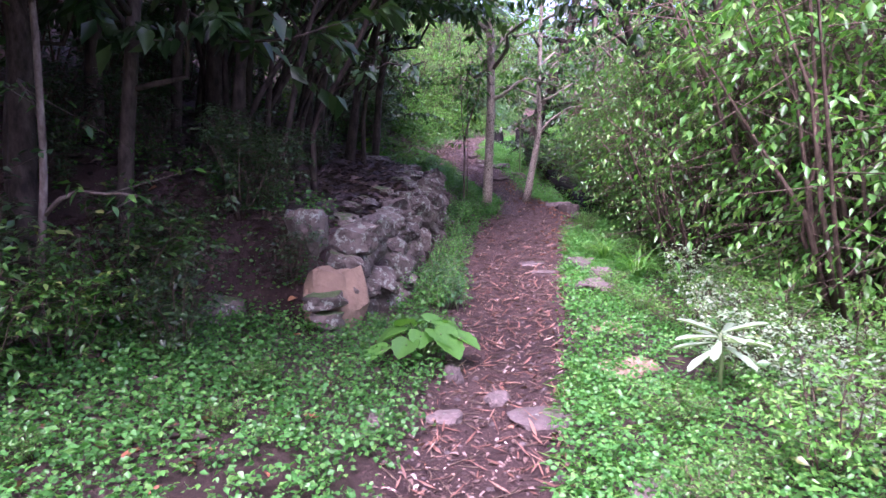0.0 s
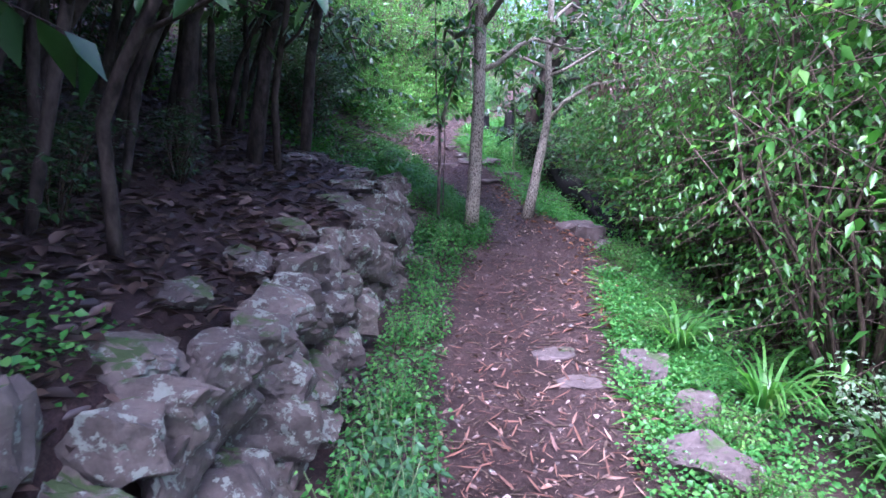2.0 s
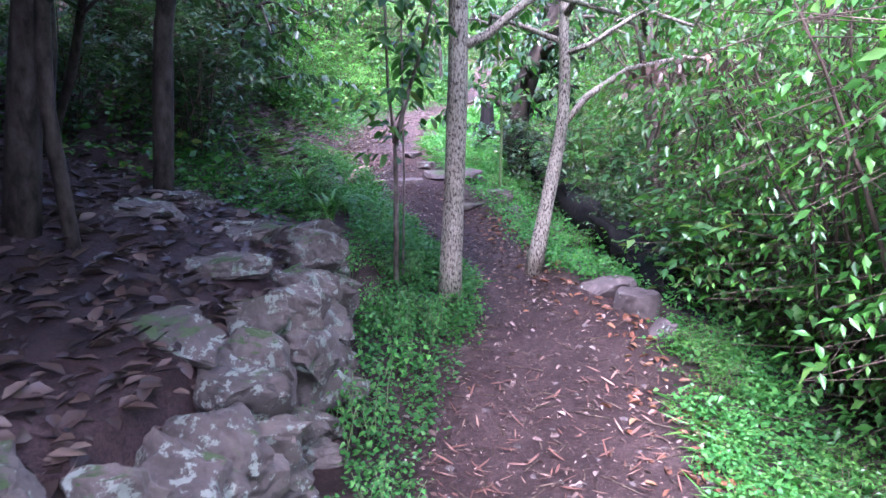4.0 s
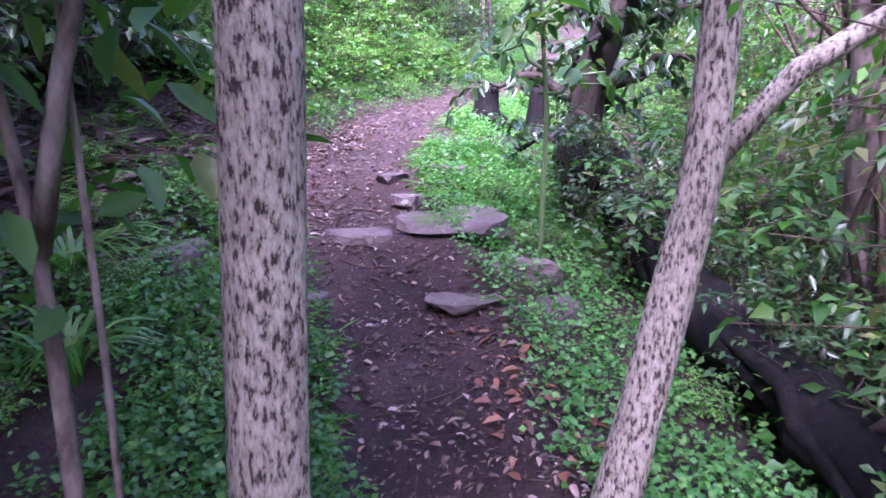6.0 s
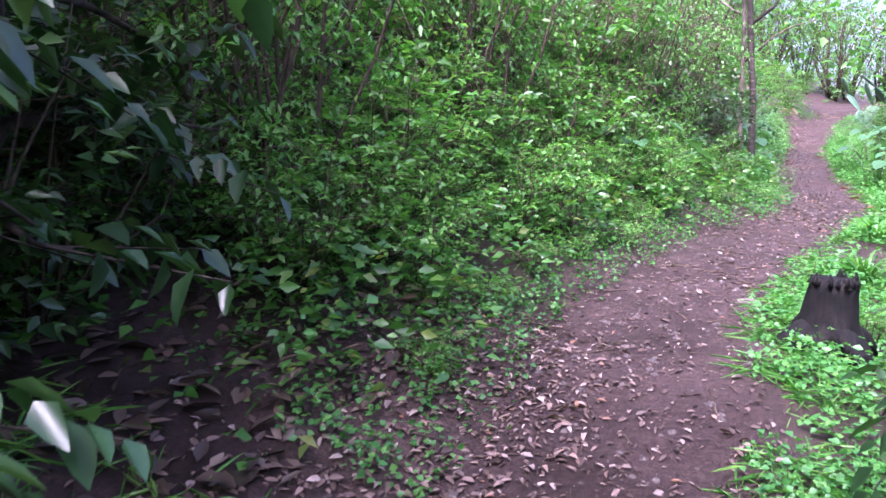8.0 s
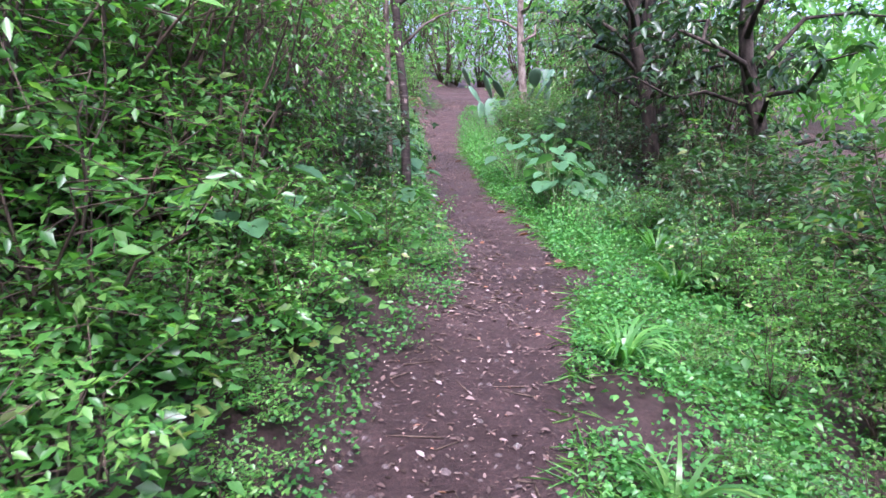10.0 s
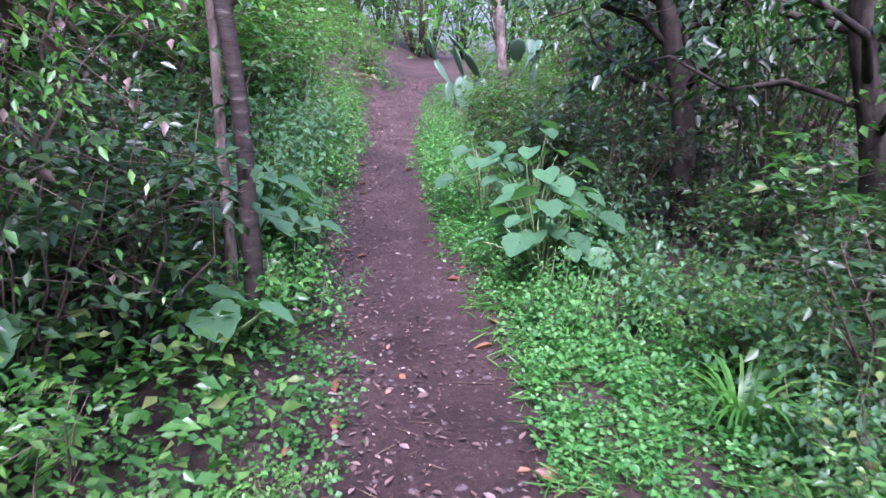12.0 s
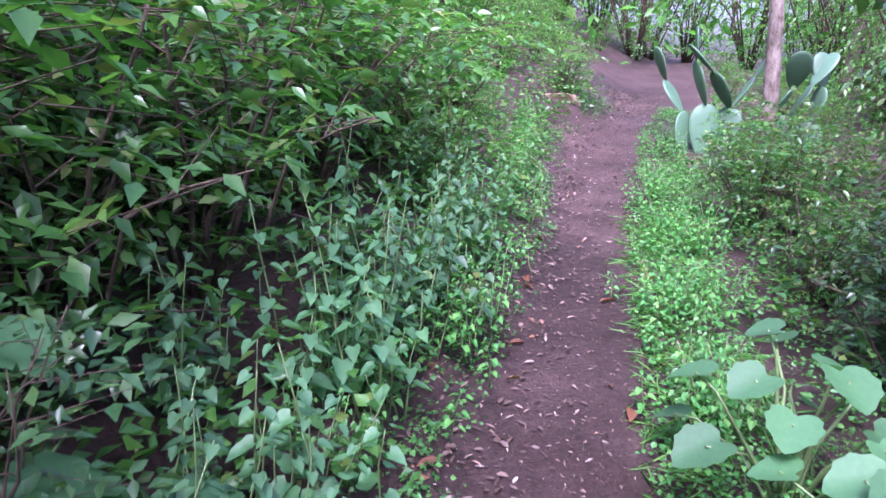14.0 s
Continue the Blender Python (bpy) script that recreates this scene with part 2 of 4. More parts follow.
DIAMOND = [(0.42, 0.5)]
OVAL = [(0.3, 0.5), (0.68, 0.4)]
LANCE = [(0.3, 0.5), (0.7, 0.33)]
HEART = [(-0.1, 0.34), (0.18, 0.52), (0.58, 0.36)]
ROUND = [(-0.13, 0.2), (-0.1, 0.38), (0.06, 0.52), (0.22, 0.52), (0.36, 0.6), (0.5, 0.52), (0.66, 0.5), (0.74, 0.36), (0.9, 0.22)]
BLADE = [(0.35, 0.5), (0.75, 0.3)]


def leaf_geometry(P, D, N, L, W, outline=OVAL, fold=0.18, droop=0.15):
    """Leaves of two halves folded along the midrib, as vertices and quads or larger faces."""
    P, D = np.asarray(P, float), unit(np.asarray(D, float))
    S = unit(np.cross(D, N))
    N = np.cross(S, D)
    L, W = np.broadcast_to(L, len(P))[:, None], np.broadcast_to(W, len(P))[:, None]
    bend = lambda a: -droop * L * N * a * a
    cols = [P]
    for side in (1, -1):
        for a, w in outline:
            cols.append(P + D * L * a + side * S * W * w + N * W * fold * w * 2 + bend(a))
    cols.append(P + D * L + bend(1))
    k, n = len(outline), len(P)
    verts = np.stack(cols, 1).reshape(-1, 3)
    one = [0, *range(1, k + 1), 2 * k + 1], [2 * k + 1, *range(2 * k, k, -1), 0]
    loops = (np.arange(n)[:, None, None] * (2 * k + 2) + np.array(one)[None]).ravel()
    return verts, (loops, k + 2)


def leaves(name, P, D, N, L, W, mat, parent=None, label="", **shape):
    return part(name, *leaf_geometry(P, D, N, L, W, **shape), mat, parent, label)


class Tubes:
    """Gathers tapered round stems into one mesh."""

    def __init__(self):
        self.verts, self.faces = [], []

    def add(self, points, radii, n=6, wobble=0.0):
        pts = np.asarray(points, float)
        radii = np.broadcast_to(radii, len(pts))
        ways = unit(np.gradient(pts, axis=0))
        ref = np.array([0.0, 0, 1]) if abs(ways[0][2]) < 0.8 else np.array([1.0, 0, 0])
        start = len(self.verts)
        for p, w, r in zip(pts, ways, radii):
            a = unit(np.cross(w, ref))
            b = np.cross(w, a)
            for i in range(n):
                t = 2 * math.pi * i / n
                rr = r * (1 + wobble * rng.uniform(-1, 1))
                self.verts.append(p + rr * (math.cos(t) * a + math.sin(t) * b))
        for i in range(len(pts) - 1):
            for j in range(n):
                q, k = start + i * n, (j + 1) % n
                self.faces.append((q + j, q + k, q + n + k, q + n + j))
        if n > 3:
            self.faces.append(tuple(range(start + n - 1, start - 1, -1)))
            self.faces.append(tuple(range(len(self.verts) - n, len(self.verts))))
        return self

    def made(self, name, mat, parent=None, label=""):
        return part(name, self.verts, self.faces, mat, parent, label, True)


def curve_points(a, b, sag=0.0, n=5, jitter=0.0):
    a, b = np.asarray(a, float), np.asarray(b, float)
    s = np.linspace(0, 1, n)[:, None]
    p = a + (b - a) * s
    p[:, 2] += (sag * 4 * s * (1 - s))[:, 0]
    p[1:-1] += rng.normal(0, jitter, (n - 2, 3)) if n > 2 else 0
    return p


def thing(name, label, category, group=""):
    return tagged(new(name), label, category, group)


def along(pts, s):
    pts = np.asarray(pts)
    f = np.clip(s, 0, 1) * (len(pts) - 1)
    i = np.minimum(f.astype(int), len(pts) - 2)
    return pts[i] + (pts[i + 1] - pts[i]) * (f - i)[:, None]


def twig_leaves(line, count, L, rnd=0.9, first=0.15):
    """Places, ways and normals of leaves that stand alternately along a twig."""
    s = np.linspace(first, 1, count) + rng.normal(0, 0.03, count)
    P = along(line, s)
    way = unit(np.asarray(line[-1]) - np.asarray(line[0]))
    side = unit(np.cross(way, [0, 0, 1.0]) + 1e-6)
    sign = np.where(np.arange(count) % 2, 1, -1)[:, None]
    D = unit(side * sign * 0.9 + way * 0.5 + rng.normal(0, 0.35, (count, 3)) + [0, 0, -0.25])
    N = unit(np.array([0, 0, 1.0]) + rng.normal(0, 0.45 * rnd, (count, 3)))
    return P + D * 0.01, D, N


# ---- plants ----
def shrub(name, label, height, spread, stems, twigs, per, leaf, mat, outline=OVAL, hang=0.0, width=0.56, category="shrub", bare=0.04):
    ob = thing(name, label, category)
    tubes, P, D, N = Tubes(), [], [], []
    for i in range(stems):
        a = 2 * math.pi * (i + rng.uniform(-0.3, 0.3)) / stems
        r = spread * rng.uniform(0.35, 1.0)
        h = height * (1.05 - 0.45 * (r / spread) ** 2) * rng.uniform(0.75, 1.05)
        top = np.array([r * math.cos(a), r * math.sin(a), h])
        line = curve_points([0.05 * math.cos(a), 0.05 * math.sin(a), -0.05], top, 0.12 * height, 5, 0.03 * height)
        tubes.add(line, np.linspace(0.005 + 0.005 * height, 0.002, 5), 4)
        for k in range(twigs):
            s = bare + (1 - bare) * (k + rng.uniform(0, 1)) / twigs
            p = along(line, np.array([s]))[0]
            b = rng.uniform(0, 2 * math.pi)
            reach = (0.2 + 0.16 * height) * rng.uniform(0.6, 1.2)
            q = p + reach * np.array([math.cos(b), math.sin(b), rng.uniform(-0.2, 0.6) - hang])
            q[2] = max(q[2], 0.04)
            tw = curve_points(p, q, 0.05 * height, 4, 0.01)
            tubes.add(tw[::3], [0.003, 0.0014], 3)
            p_, d_, n_ = twig_leaves(tw, per, leaf)
            P.append(p_), D.append(d_), N.append(n_)
    P, D, N = (np.concatenate(v) for v in (P, D, N))
    size = leaf * rng.uniform(0.6, 1.25, len(P))
    D = unit(D + [0, 0, -hang])
    tagged(tubes.made("branchwork", TWIG, ob), kind="stuff")
    leaves("foliage", P, D, N, size, size * width, mat, ob, outline=outline)
    return ob


def tree(name, label, line, radii, mat, limbs, crown, leaf, leaf_mat, per=16, twigs=5, hang=0.3, reach=1.0, sides=9, low=0.45, category="tree", upward=0.5, outline=LANCE):
    """A tapered trunk along a line, limbs from its upper part, and a crown of leafy twigs."""
    ob = thing(name, label, category)
    base = np.asarray(line[0], float)
    ob.location = base
    line = np.asarray(line, float) - base
    dense = along(line, np.linspace(0, 1, 14))
    rad = np.interp(np.linspace(0, 1, 14), np.linspace(0, 1, len(radii)), radii)
    Tubes().add(dense, rad, sides, 0.06).made("trunk", mat, ob)
    P, D, N, twig_tubes = [], [], [], Tubes()
    for i in range(limbs):
        s = low + (1 - low) * (i + 0.5) / limbs
        p = along(dense, np.array([s]))[0]
        a = 2.4 * i + rng.uniform(-0.4, 0.4)
        q = p + crown * rng.uniform(0.55, 1.0) * np.array([math.cos(a), math.sin(a), upward * rng.uniform(0.2, 1.2)])
        arm = curve_points(p, q, 0.1 * crown, 6, 0.05 * crown)
        Tubes().add(arm, np.linspace(radii[-1] * 0.9 + 0.006, 0.005, 6), 6).made("limb", mat, ob)
        for k in range(twigs):
            p2 = along(arm, np.array([0.25 + 0.75 * (k + rng.uniform(0, 1)) / twigs]))[0]
            b = rng.uniform(0, 2 * math.pi)
            q2 = p2 + reach * rng.uniform(0.3, 0.6) * np.array([math.cos(b), math.sin(b), rng.uniform(-0.6, 0.5)])
            tw = curve_points(p2, q2, 0.05, 4, 0.02)
            twig_tubes.add(tw[::3], [0.005, 0.002], 3)
            p_, d_, n_ = twig_leaves(tw, per, leaf)
            P.append(p_), D.append(d_), N.append(n_)
    if P:
        P, D, N = (np.concatenate(v) for v in (P, D, N))
        size = leaf * rng.uniform(0.6, 1.3, len(P))
        tagged(twig_tubes.made("twig_spray", mat, ob), kind="stuff")
        leaves("crown", P, unit(D + [0, 0, -hang]), N, size, size * 0.5, leaf_mat, ob, outline=outline)
    return ob


def big_leaf_plant(name, label, height, spread, count, size, mat):
    ob = thing(name, label, "plant")
    for i in range(count):
        a = 2.4 * i + rng.uniform(-0.3, 0.3)
        r = spread * math.sqrt((i + 0.6) / count) * rng.uniform(0.8, 1.1)
        h = height * rng.uniform(0.6, 1.05) * (1.1 - 0.5 * r / spread)
        tip = np.array([r * math.cos(a), r * math.sin(a), h])
        stalk = Tubes().add(curve_points([0, 0, 0], tip, 0.12 * height, 6, 0.008), np.linspace(0.009, 0.004, 6), 6).made("leaf_stalk", STEM, ob)
        s = size * rng.uniform(0.65, 1.15)
        out = np.array([[math.cos(a), math.sin(a), -0.25]])
        nor = unit(np.array([[0.25 * math.cos(a), 0.25 * math.sin(a), 1.0]]) + rng.normal(0, 0.15, (1, 3)))
        leaves("leaf", tip[None] - out * s * 0.3, out, nor, s, s * 0.95, mat, ob, outline=ROUND, fold=0.12, droop=0.2)
    return ob


def nettle(name, label, height, stems, leaf, mat):
    ob = thing(name, label, "plant")
    tubes, P, D, N, S = Tubes(), [], [], [], []
    for i in range(stems):
        x, y = rng.normal(0, 0.13, 2)
        h = height * rng.uniform(0.55, 1.05)
        line = curve_points([x, y, -0.02], [x + rng.normal(0, 0.08), y + rng.normal(0, 0.08), h], 0, 5, 0.008)
        tubes.add(line, np.linspace(0.005, 0.002, 5), 5)
        for k in range(6):
            s = 0.3 + 0.7 * k / 5
            p = along(line, np.array([s]))[0]
            a = k * 1.57 + rng.uniform(-0.3, 0.3)
            for j in (0, math.pi):
                d = np.array([math.cos(a + j), math.sin(a + j), 0.05])
                P.append(p + d * 0.025), D.append(d + [0, 0, -0.3]), N.append([0, 0, 1.0] + rng.normal(0, 0.2, 3)), S.append(leaf * (1.2 - 0.6 * s) * rng.uniform(0.8, 1.2))
    tagged(tubes.made("stalkwork", STEM, ob), kind="stuff")
    S = np.array(S)
    leaves("foliage", P, D, N, S, S * 0.8, mat, ob, outline=HEART, droop=0.25)
    return ob


def rock_mesh(name, size, seed, rough=0.18, cuts=5, flat=0.0):
    """A broken stone: a ball cut by a few planes, roughened, stretched to size."""
    bm = bmesh.new()
    bmesh.ops.create_icosphere(bm, subdivisions=4 if cuts > 6 else 3, radius=1)
    r = np.random.default_rng(seed)
    planes = [(Vector(unit(r.normal(0, 1, 3))), r.uniform(0.45, 0.75)) for _ in range(cuts)] + [(Vector((0, 0, 1)), 0.55 - 0.3 * flat), (Vector((0, 0, -1)), 0.6)]
    off = Vector(r.uniform(0, 50, 3))
    for v in bm.verts:
        for n, d in planes:
            over = v.co.dot(n) - d
            if over > 0:
                v.co -= n * over * 0.97
        v.co *= 1 + rough * noise.fractal(v.co * 1.6 + off, 0.9, 2.1, 4) + 0.3 * rough * noise.fractal(v.co * 6 + off, 0.8, 2.1, 3)
    lo = [min(v.co[i] for v in bm.verts) for i in range(3)]
    hi = [max(v.co[i] for v in bm.verts) for i in range(3)]
    for v in bm.verts:
        v.co = Vector([((v.co[i] - lo[i]) / (hi[i] - lo[i]) - 0.5) * size[i] for i in range(3)])
    me = bpy.data.meshes.new(name)
    bm.to_mesh(me)
    bm.free()
    return me


def rock(name, x, y, size, mat, seed, label, turn=0.0, lift=0.0, tilt=0.0, flat=0.0, rough=0.18):
    ob = new(name, rock_mesh(name, size, seed, rough, flat=flat))
    ob.data.materials.append(mat)
    ob.matrix_basis = pose(x, y, gz(x, y) + size[2] * (0.06 - 0.16 * flat) + lift, tilt, 0, turn)
    return tagged(ob, label, "rock")


# ---- ground ----
def spread_axis(lo, hi, step, far, n):
    mid = np.arange(lo, hi, step)
    grow = np.geomspace(step, far, n)
    return np.concatenate([lo - grow[::-1], mid, hi + grow])


gx, gy = spread_axis(-3.0, 5.2, 0.08, 400, 26), spread_axis(-1.5, 37, 0.09, 400, 26)
X, Y = np.meshgrid(gx, gy)
Z = ground_z(X, Y)
idx = np.arange(X.size).reshape(X.shape)
quads = np.stack([idx[:-1, :-1], idx[:-1, 1:], idx[1:, 1:], idx[1:, :-1]], -1).reshape(-1)
ground = part("ground", np.stack([X, Y, Z], -1).reshape(-1, 3), (quads, 4), SOIL, None, "reddish brown bare earth of a woodland footpath and slope", True)
tagged(ground, "", "ground", "", "structure")


def on_ground(x, y, lift=0.0):
    return np.stack([x, y, ground_z(x, y) + lift], -1)


def way_l(y):
    return np.interp(y, WAY_Y, WAY_L)


def way_r(y):
    return np.interp(y, WAY_Y, WAY_R)


# ---- dry stone wall ----
wall = thing("dry_stone_wall", "low dry stone retaining wall of rough grey stones with lichen and moss", "wall")
seed = 100
meshes = [rock_mesh("stone", (1, 1, 1), 100 + i, 0.26, 13) for i in range(14)]
for me in meshes:
    me.materials.append(WALL_ROCK)
y = 4.42
for row, share in ((0, 0.0), (1, 0.25), (2, 0.5), (3, 0.75)):
    y = 4.42 + 0.1 * row
    while y < 9.75:
        w = rng.uniform(0.16, 0.44)
        wx, top = np.interp(y, WALL_Y, WALL_X), np.interp(y, WALL_Y, WALL_TOP)
        foot = gz(wx + 0.25, y) - 0.05
        h = (top - foot) / 4 * rng.uniform(1.05, 1.6)
        z = foot + (top - foot) * share + h * 0.42
        if row == 3:
            z = top - h * 0.5 + rng.uniform(-0.05, 0.07)
        st = new("stone", meshes[int(rng.integers(14))])
        st.parent = wall
        depth = rng.uniform(0.3, 0.42)
        st.matrix_basis = pose(wx - 0.14 + rng.uniform(-0.08, 0.06) - 0.02 * row, y + w / 2, z, rng.uniform(-24, 24), rng.uniform(-14, 14), rng.uniform(-30, 30) - 8) @ Matrix.Diagonal((depth, w * 1.02, h, 1))
        y += w * 0.93
for y0, dx in ((5.1, -.42), (5.7, -.5), (6.4, -.45), (7.1, -.5), (7.9, -.42), (8.6, -.5), (9.1, -.5), (9.4, -.85), (9.0, -.95)):
    st = new("stone", meshes[int(rng.integers(14))])
    st.parent = wall
    x0 = np.interp(y0, WALL_Y, WALL_X) + dx
    st.matrix_basis = pose(x0, y0, gz(x0, y0) - 0.02, rng.uniform(-8, 8), rng.uniform(-8, 8), rng.uniform(0, 180)) @ Matrix.Diagonal((0.4, 0.3, 0.16, 1))

# ---- stones of the path ----
GREY = "weathered brownish grey stone bedded in the path's earth"
for x, y, sx, sy, sz, turn, flat, mat in (
        (0.55, 3.12, .42, .3, .1, 10, 1, PATH_ROCK), (0.02, 3.18, .2, .16, .08, 20, 0.5, PATH_ROCK), (0.3, 3.4, .17, .12, .09, 40, 0, PATH_ROCK),
        (0.06, 3.72, .12, .2, .12, 0, 0, PATH_ROCK), (0.85, 2.45, .55, .42, .16, 15, 1, PATH_ROCK), (1.18, 4.65, .48, .34, .16, 15, .8, TAN_ROCK),
        (1.05, 3.85, .5, .32, .13, 30, .8, TAN_ROCK), (1.28, 5.75, .42, .42, .26, 20, .6, PATH_ROCK), (1.38, 6.25, .3, .25, .24, 70, 0.3, PATH_ROCK), (1.3, 6.75, .3, .5, .22, 10, .5, PATH_ROCK),
        (0.85, 7.15, .3, .24, .1, 30, 1, PATH_ROCK), (0.95, 6.7, .34, .22, .07, 0, 1, PATH_ROCK), (-.3, 3.1, .12, .16, .08, 0, 0, PATH_ROCK),
        (1.5, 10.0, .42, .26, .24, 25, .6, PATH_ROCK), (1.62, 9.72, .26, .28, .26, 60, .3, PATH_ROCK), (1.68, 9.4, .2, .24, .2, 10, .2, PATH_ROCK),
        (0.66, 12.42, .6, .74, .17, 12, 1, PATH_ROCK), (0.22, 12.18, .36, .3, .13, -15, .8, PATH_ROCK), (0.42, 12.55, .18, .24, .11, 30, .3, PATH_ROCK),
        (0.74, 11.72, .42, .4, .08, 30, .9, PATH_ROCK), (1.08, 11.72, .4, .36, .16, 70, .8, PATH_ROCK), (1.0, 11.98, .42, .2, .16, 0, .6, PATH_ROCK),
        (0.04, 11.58, .26, .22, .14, 0, .8, PATH_ROCK), (-.42, 11.5, .24, .34, .2, 15, .6, PATH_ROCK), (0.6, 13.1, .3, .2, .14, 20, .6, PATH_ROCK), (0.3, 12.9, .2, .15, .1, 0, .6, PATH_ROCK),
        (0.62, 15.5, .16, .12, .05, 10, 1, PATH_ROCK), (2.6, 29.2, .6, .4, .25, 0, .8, TAN_ROCK)):
    seed += 1
    rock("rock", x, y, (sx, sy, sz), mat, seed, GREY, turn, -0.6 * sz if flat == .9 else -0.25 * sz if flat >= .8 else 0.0, 0.0, flat)
for x, y in ((-.2, 12.38), (-.22, 12.12), (-.27, 11.86)):
    seed += 1
    rock("edging_stone", x, y, (.1, .36, .1), TAN_ROCK, seed, "long pale edging stone along the path steps", -14, 0.02)

# ---- trees by the path ----
tree("slender_tree", "slender upright tree with pale flaking bark beside the path",
     [(0.45, 9.8, gz(.45, 9.8) - .05), (0.49, 9.8, 1.17), (0.52, 9.8, 1.75), (0.53, 9.8, 2.6), (0.5, 9.75, 4), (0.6, 9.7, 6)],
     [.078, .06, .058, .055, .05, .035], BARK_PALE, 12, 1.5, 0.085, GREEN, per=13, twigs=6, low=0.42, sides=14)
forked = tree("forked_tree", "leaning young forked tree with pale bark at the path edge",
     [(1.05, 10.22, gz(1.05, 10.22) - .05), (1.16, 10.24, 0.99), (1.25, 10.25, 1.48), (1.26, 10.25, 1.8), (1.24, 10.25, 2.1), (1.3, 10.3, 3.6), (1.2, 10.4, 5.2)],
     [.062, .048, .042, .036, .034, .03, .02], BARK_PALE, 11, 1.3, 0.085, GREEN, per=14, twigs=8, low=0.55, sides=12)
Tubes().add(np.array([(1.24, 10.25, 1.46), (1.41, 10.25, 1.66), (1.68, 10.25, 1.83), (2.07, 10.3, 1.9), (2.6, 10.2, 1.85)]) - np.array(forked.location), [.026, .023, .02, .015, .008], 8).made("limb", BARK_PALE, forked)
limb = np.array([(1.68, 10.25, 1.83), (2.07, 10.3, 1.9), (2.6, 10.2, 1.85)]) - np.array(forked.location)
P = along(limb, rng.uniform(0, 1, 150)) + rng.normal(0, .05, (150, 3)) + [0, 0, -.03]
leaves("dead_foliage", P, rng.normal(0, .4, (150, 3)) + [0, 0, -1.0], rng.normal(0, 1, (150, 3)), .075 * rng.uniform(.6, 1.2, 150), .035, DRY, forked, "hanging dry brown leaves", fold=.3)
sapling = thing("sapling", "thin multi-stemmed sapling with sparse oval leaves by the wall", "tree")
sapling.location = (0.12, 9.85, gz(0.12, 9.85))
z0 = gz(0.12, 9.85)
stemset = ([(0.12, 9.85, z0 - .05), (0.14, 9.85, 1.18), (0.14, 9.85, 1.4), (0.11, 9.85, 1.74), (0.1, 9.85, 2.8)], [(0.14, 9.85, 1.4), (0.22, 9.85, 1.68), (0.32, 9.85, 1.96), (0.5, 9.8, 2.7)],
           [(0.16, 9.9, z0 - .05), (0.19, 9.9, 1.2), (0.2, 9.9, 2.2)])
P, D, N = [], [], []
for line in stemset:
    pts = np.array(line) - np.array(sapling.location)
    Tubes().add(pts, np.linspace(.019 if line[0][0] < .15 else .008, .005, len(pts)), 7).made("stem", BARK_GREY, sapling)
    for k in range(9):
        p = along(pts, np.array([0.55 + 0.05 * k]))[0]
        a = rng.uniform(0, 6.28)
        tw = curve_points(p, p + 0.3 * np.array([math.cos(a), math.sin(a), 0.2]), 0.02, 4)
        a_, b_, c_ = twig_leaves(tw, 7, .09)
        P.append(a_), D.append(b_), N.append(c_)
P, D, N = (np.concatenate(v) for v in (P, D, N))
leaves("foliage", P, D + [0, 0, -.4], N, 0.1 * rng.uniform(.7, 1.2, len(P)), 0.045, GREEN, sapling)

tree("bare_sapling", "tall thin grey sapling with few glossy leaves among herbs",
     [(-2.27, 3.6, gz(-2.27, 3.6) - .05), (-2.2, 3.6, .7), (-2.11, 3.6, 1.27), (-2.07, 3.6, 2.14), (-2.15, 3.6, 3.5)], [.03, .024, .02, .018, .01], BARK_GREY, 4, .6, .07, GREEN, per=6, twigs=3, low=.3)
tree("twin_tree", "dark slender tree with horizontal pale bark rings over broad leaves",
     [(1.03, 19.98, gz(1.03, 19.98) - .05), (1.02, 20, 2.19), (1.01, 20, 2.62), (.98, 20, 2.92), (.95, 20, 3.15), (.85, 20, 4.5), (.9, 20, 6.3)],
     [.043, .039, .036, .034, .033, .028, .018], BARK_RING, 8, 1.4, .08, GREEN, per=10, twigs=5, low=.68, sides=12)
tree("twin_tree", "thin greenish tree stem beside a darker slender tree",
     [(.93, 20.2, gz(.93, 20.2) - .05), (.91, 20.2, 2.37), (.9, 20.2, 3.02), (.8, 20.2, 5.2)], [.03, .026, .022, .012], BARK_GREY, 4, 1.0, .08, GREEN, per=8, twigs=4, low=.6)
tree("ivy_tree", "leaning dark trunk wrapped in ivy above a fallen log",
     [(1.55, 13.6, gz(1.55, 13.6) - .1), (1.5, 13.5, 1.45), (1.65, 13.4, 2.0), (1.9, 13.3, 2.5), (2.3, 13.2, 4.0), (2.4, 13.0, 6.0)],
     [.15, .12, .11, .1, .09, .06], BARK_DARK, 26, .75, .085, DARK, per=14, twigs=6, low=.06, hang=.5, upward=.2, reach=.7)
tree("grey_tree", "straight grey trunk in the green undergrowth below the path",
     [(2.6, 12, gz(2.6, 12) - .1), (2.48, 12, 1.64), (2.41, 12, 2.3), (2.3, 12, 6)], [.07, .06, .055, .03], BARK_GREY, 9, 1.7, .09, GREEN, per=12, twigs=6, low=.45)
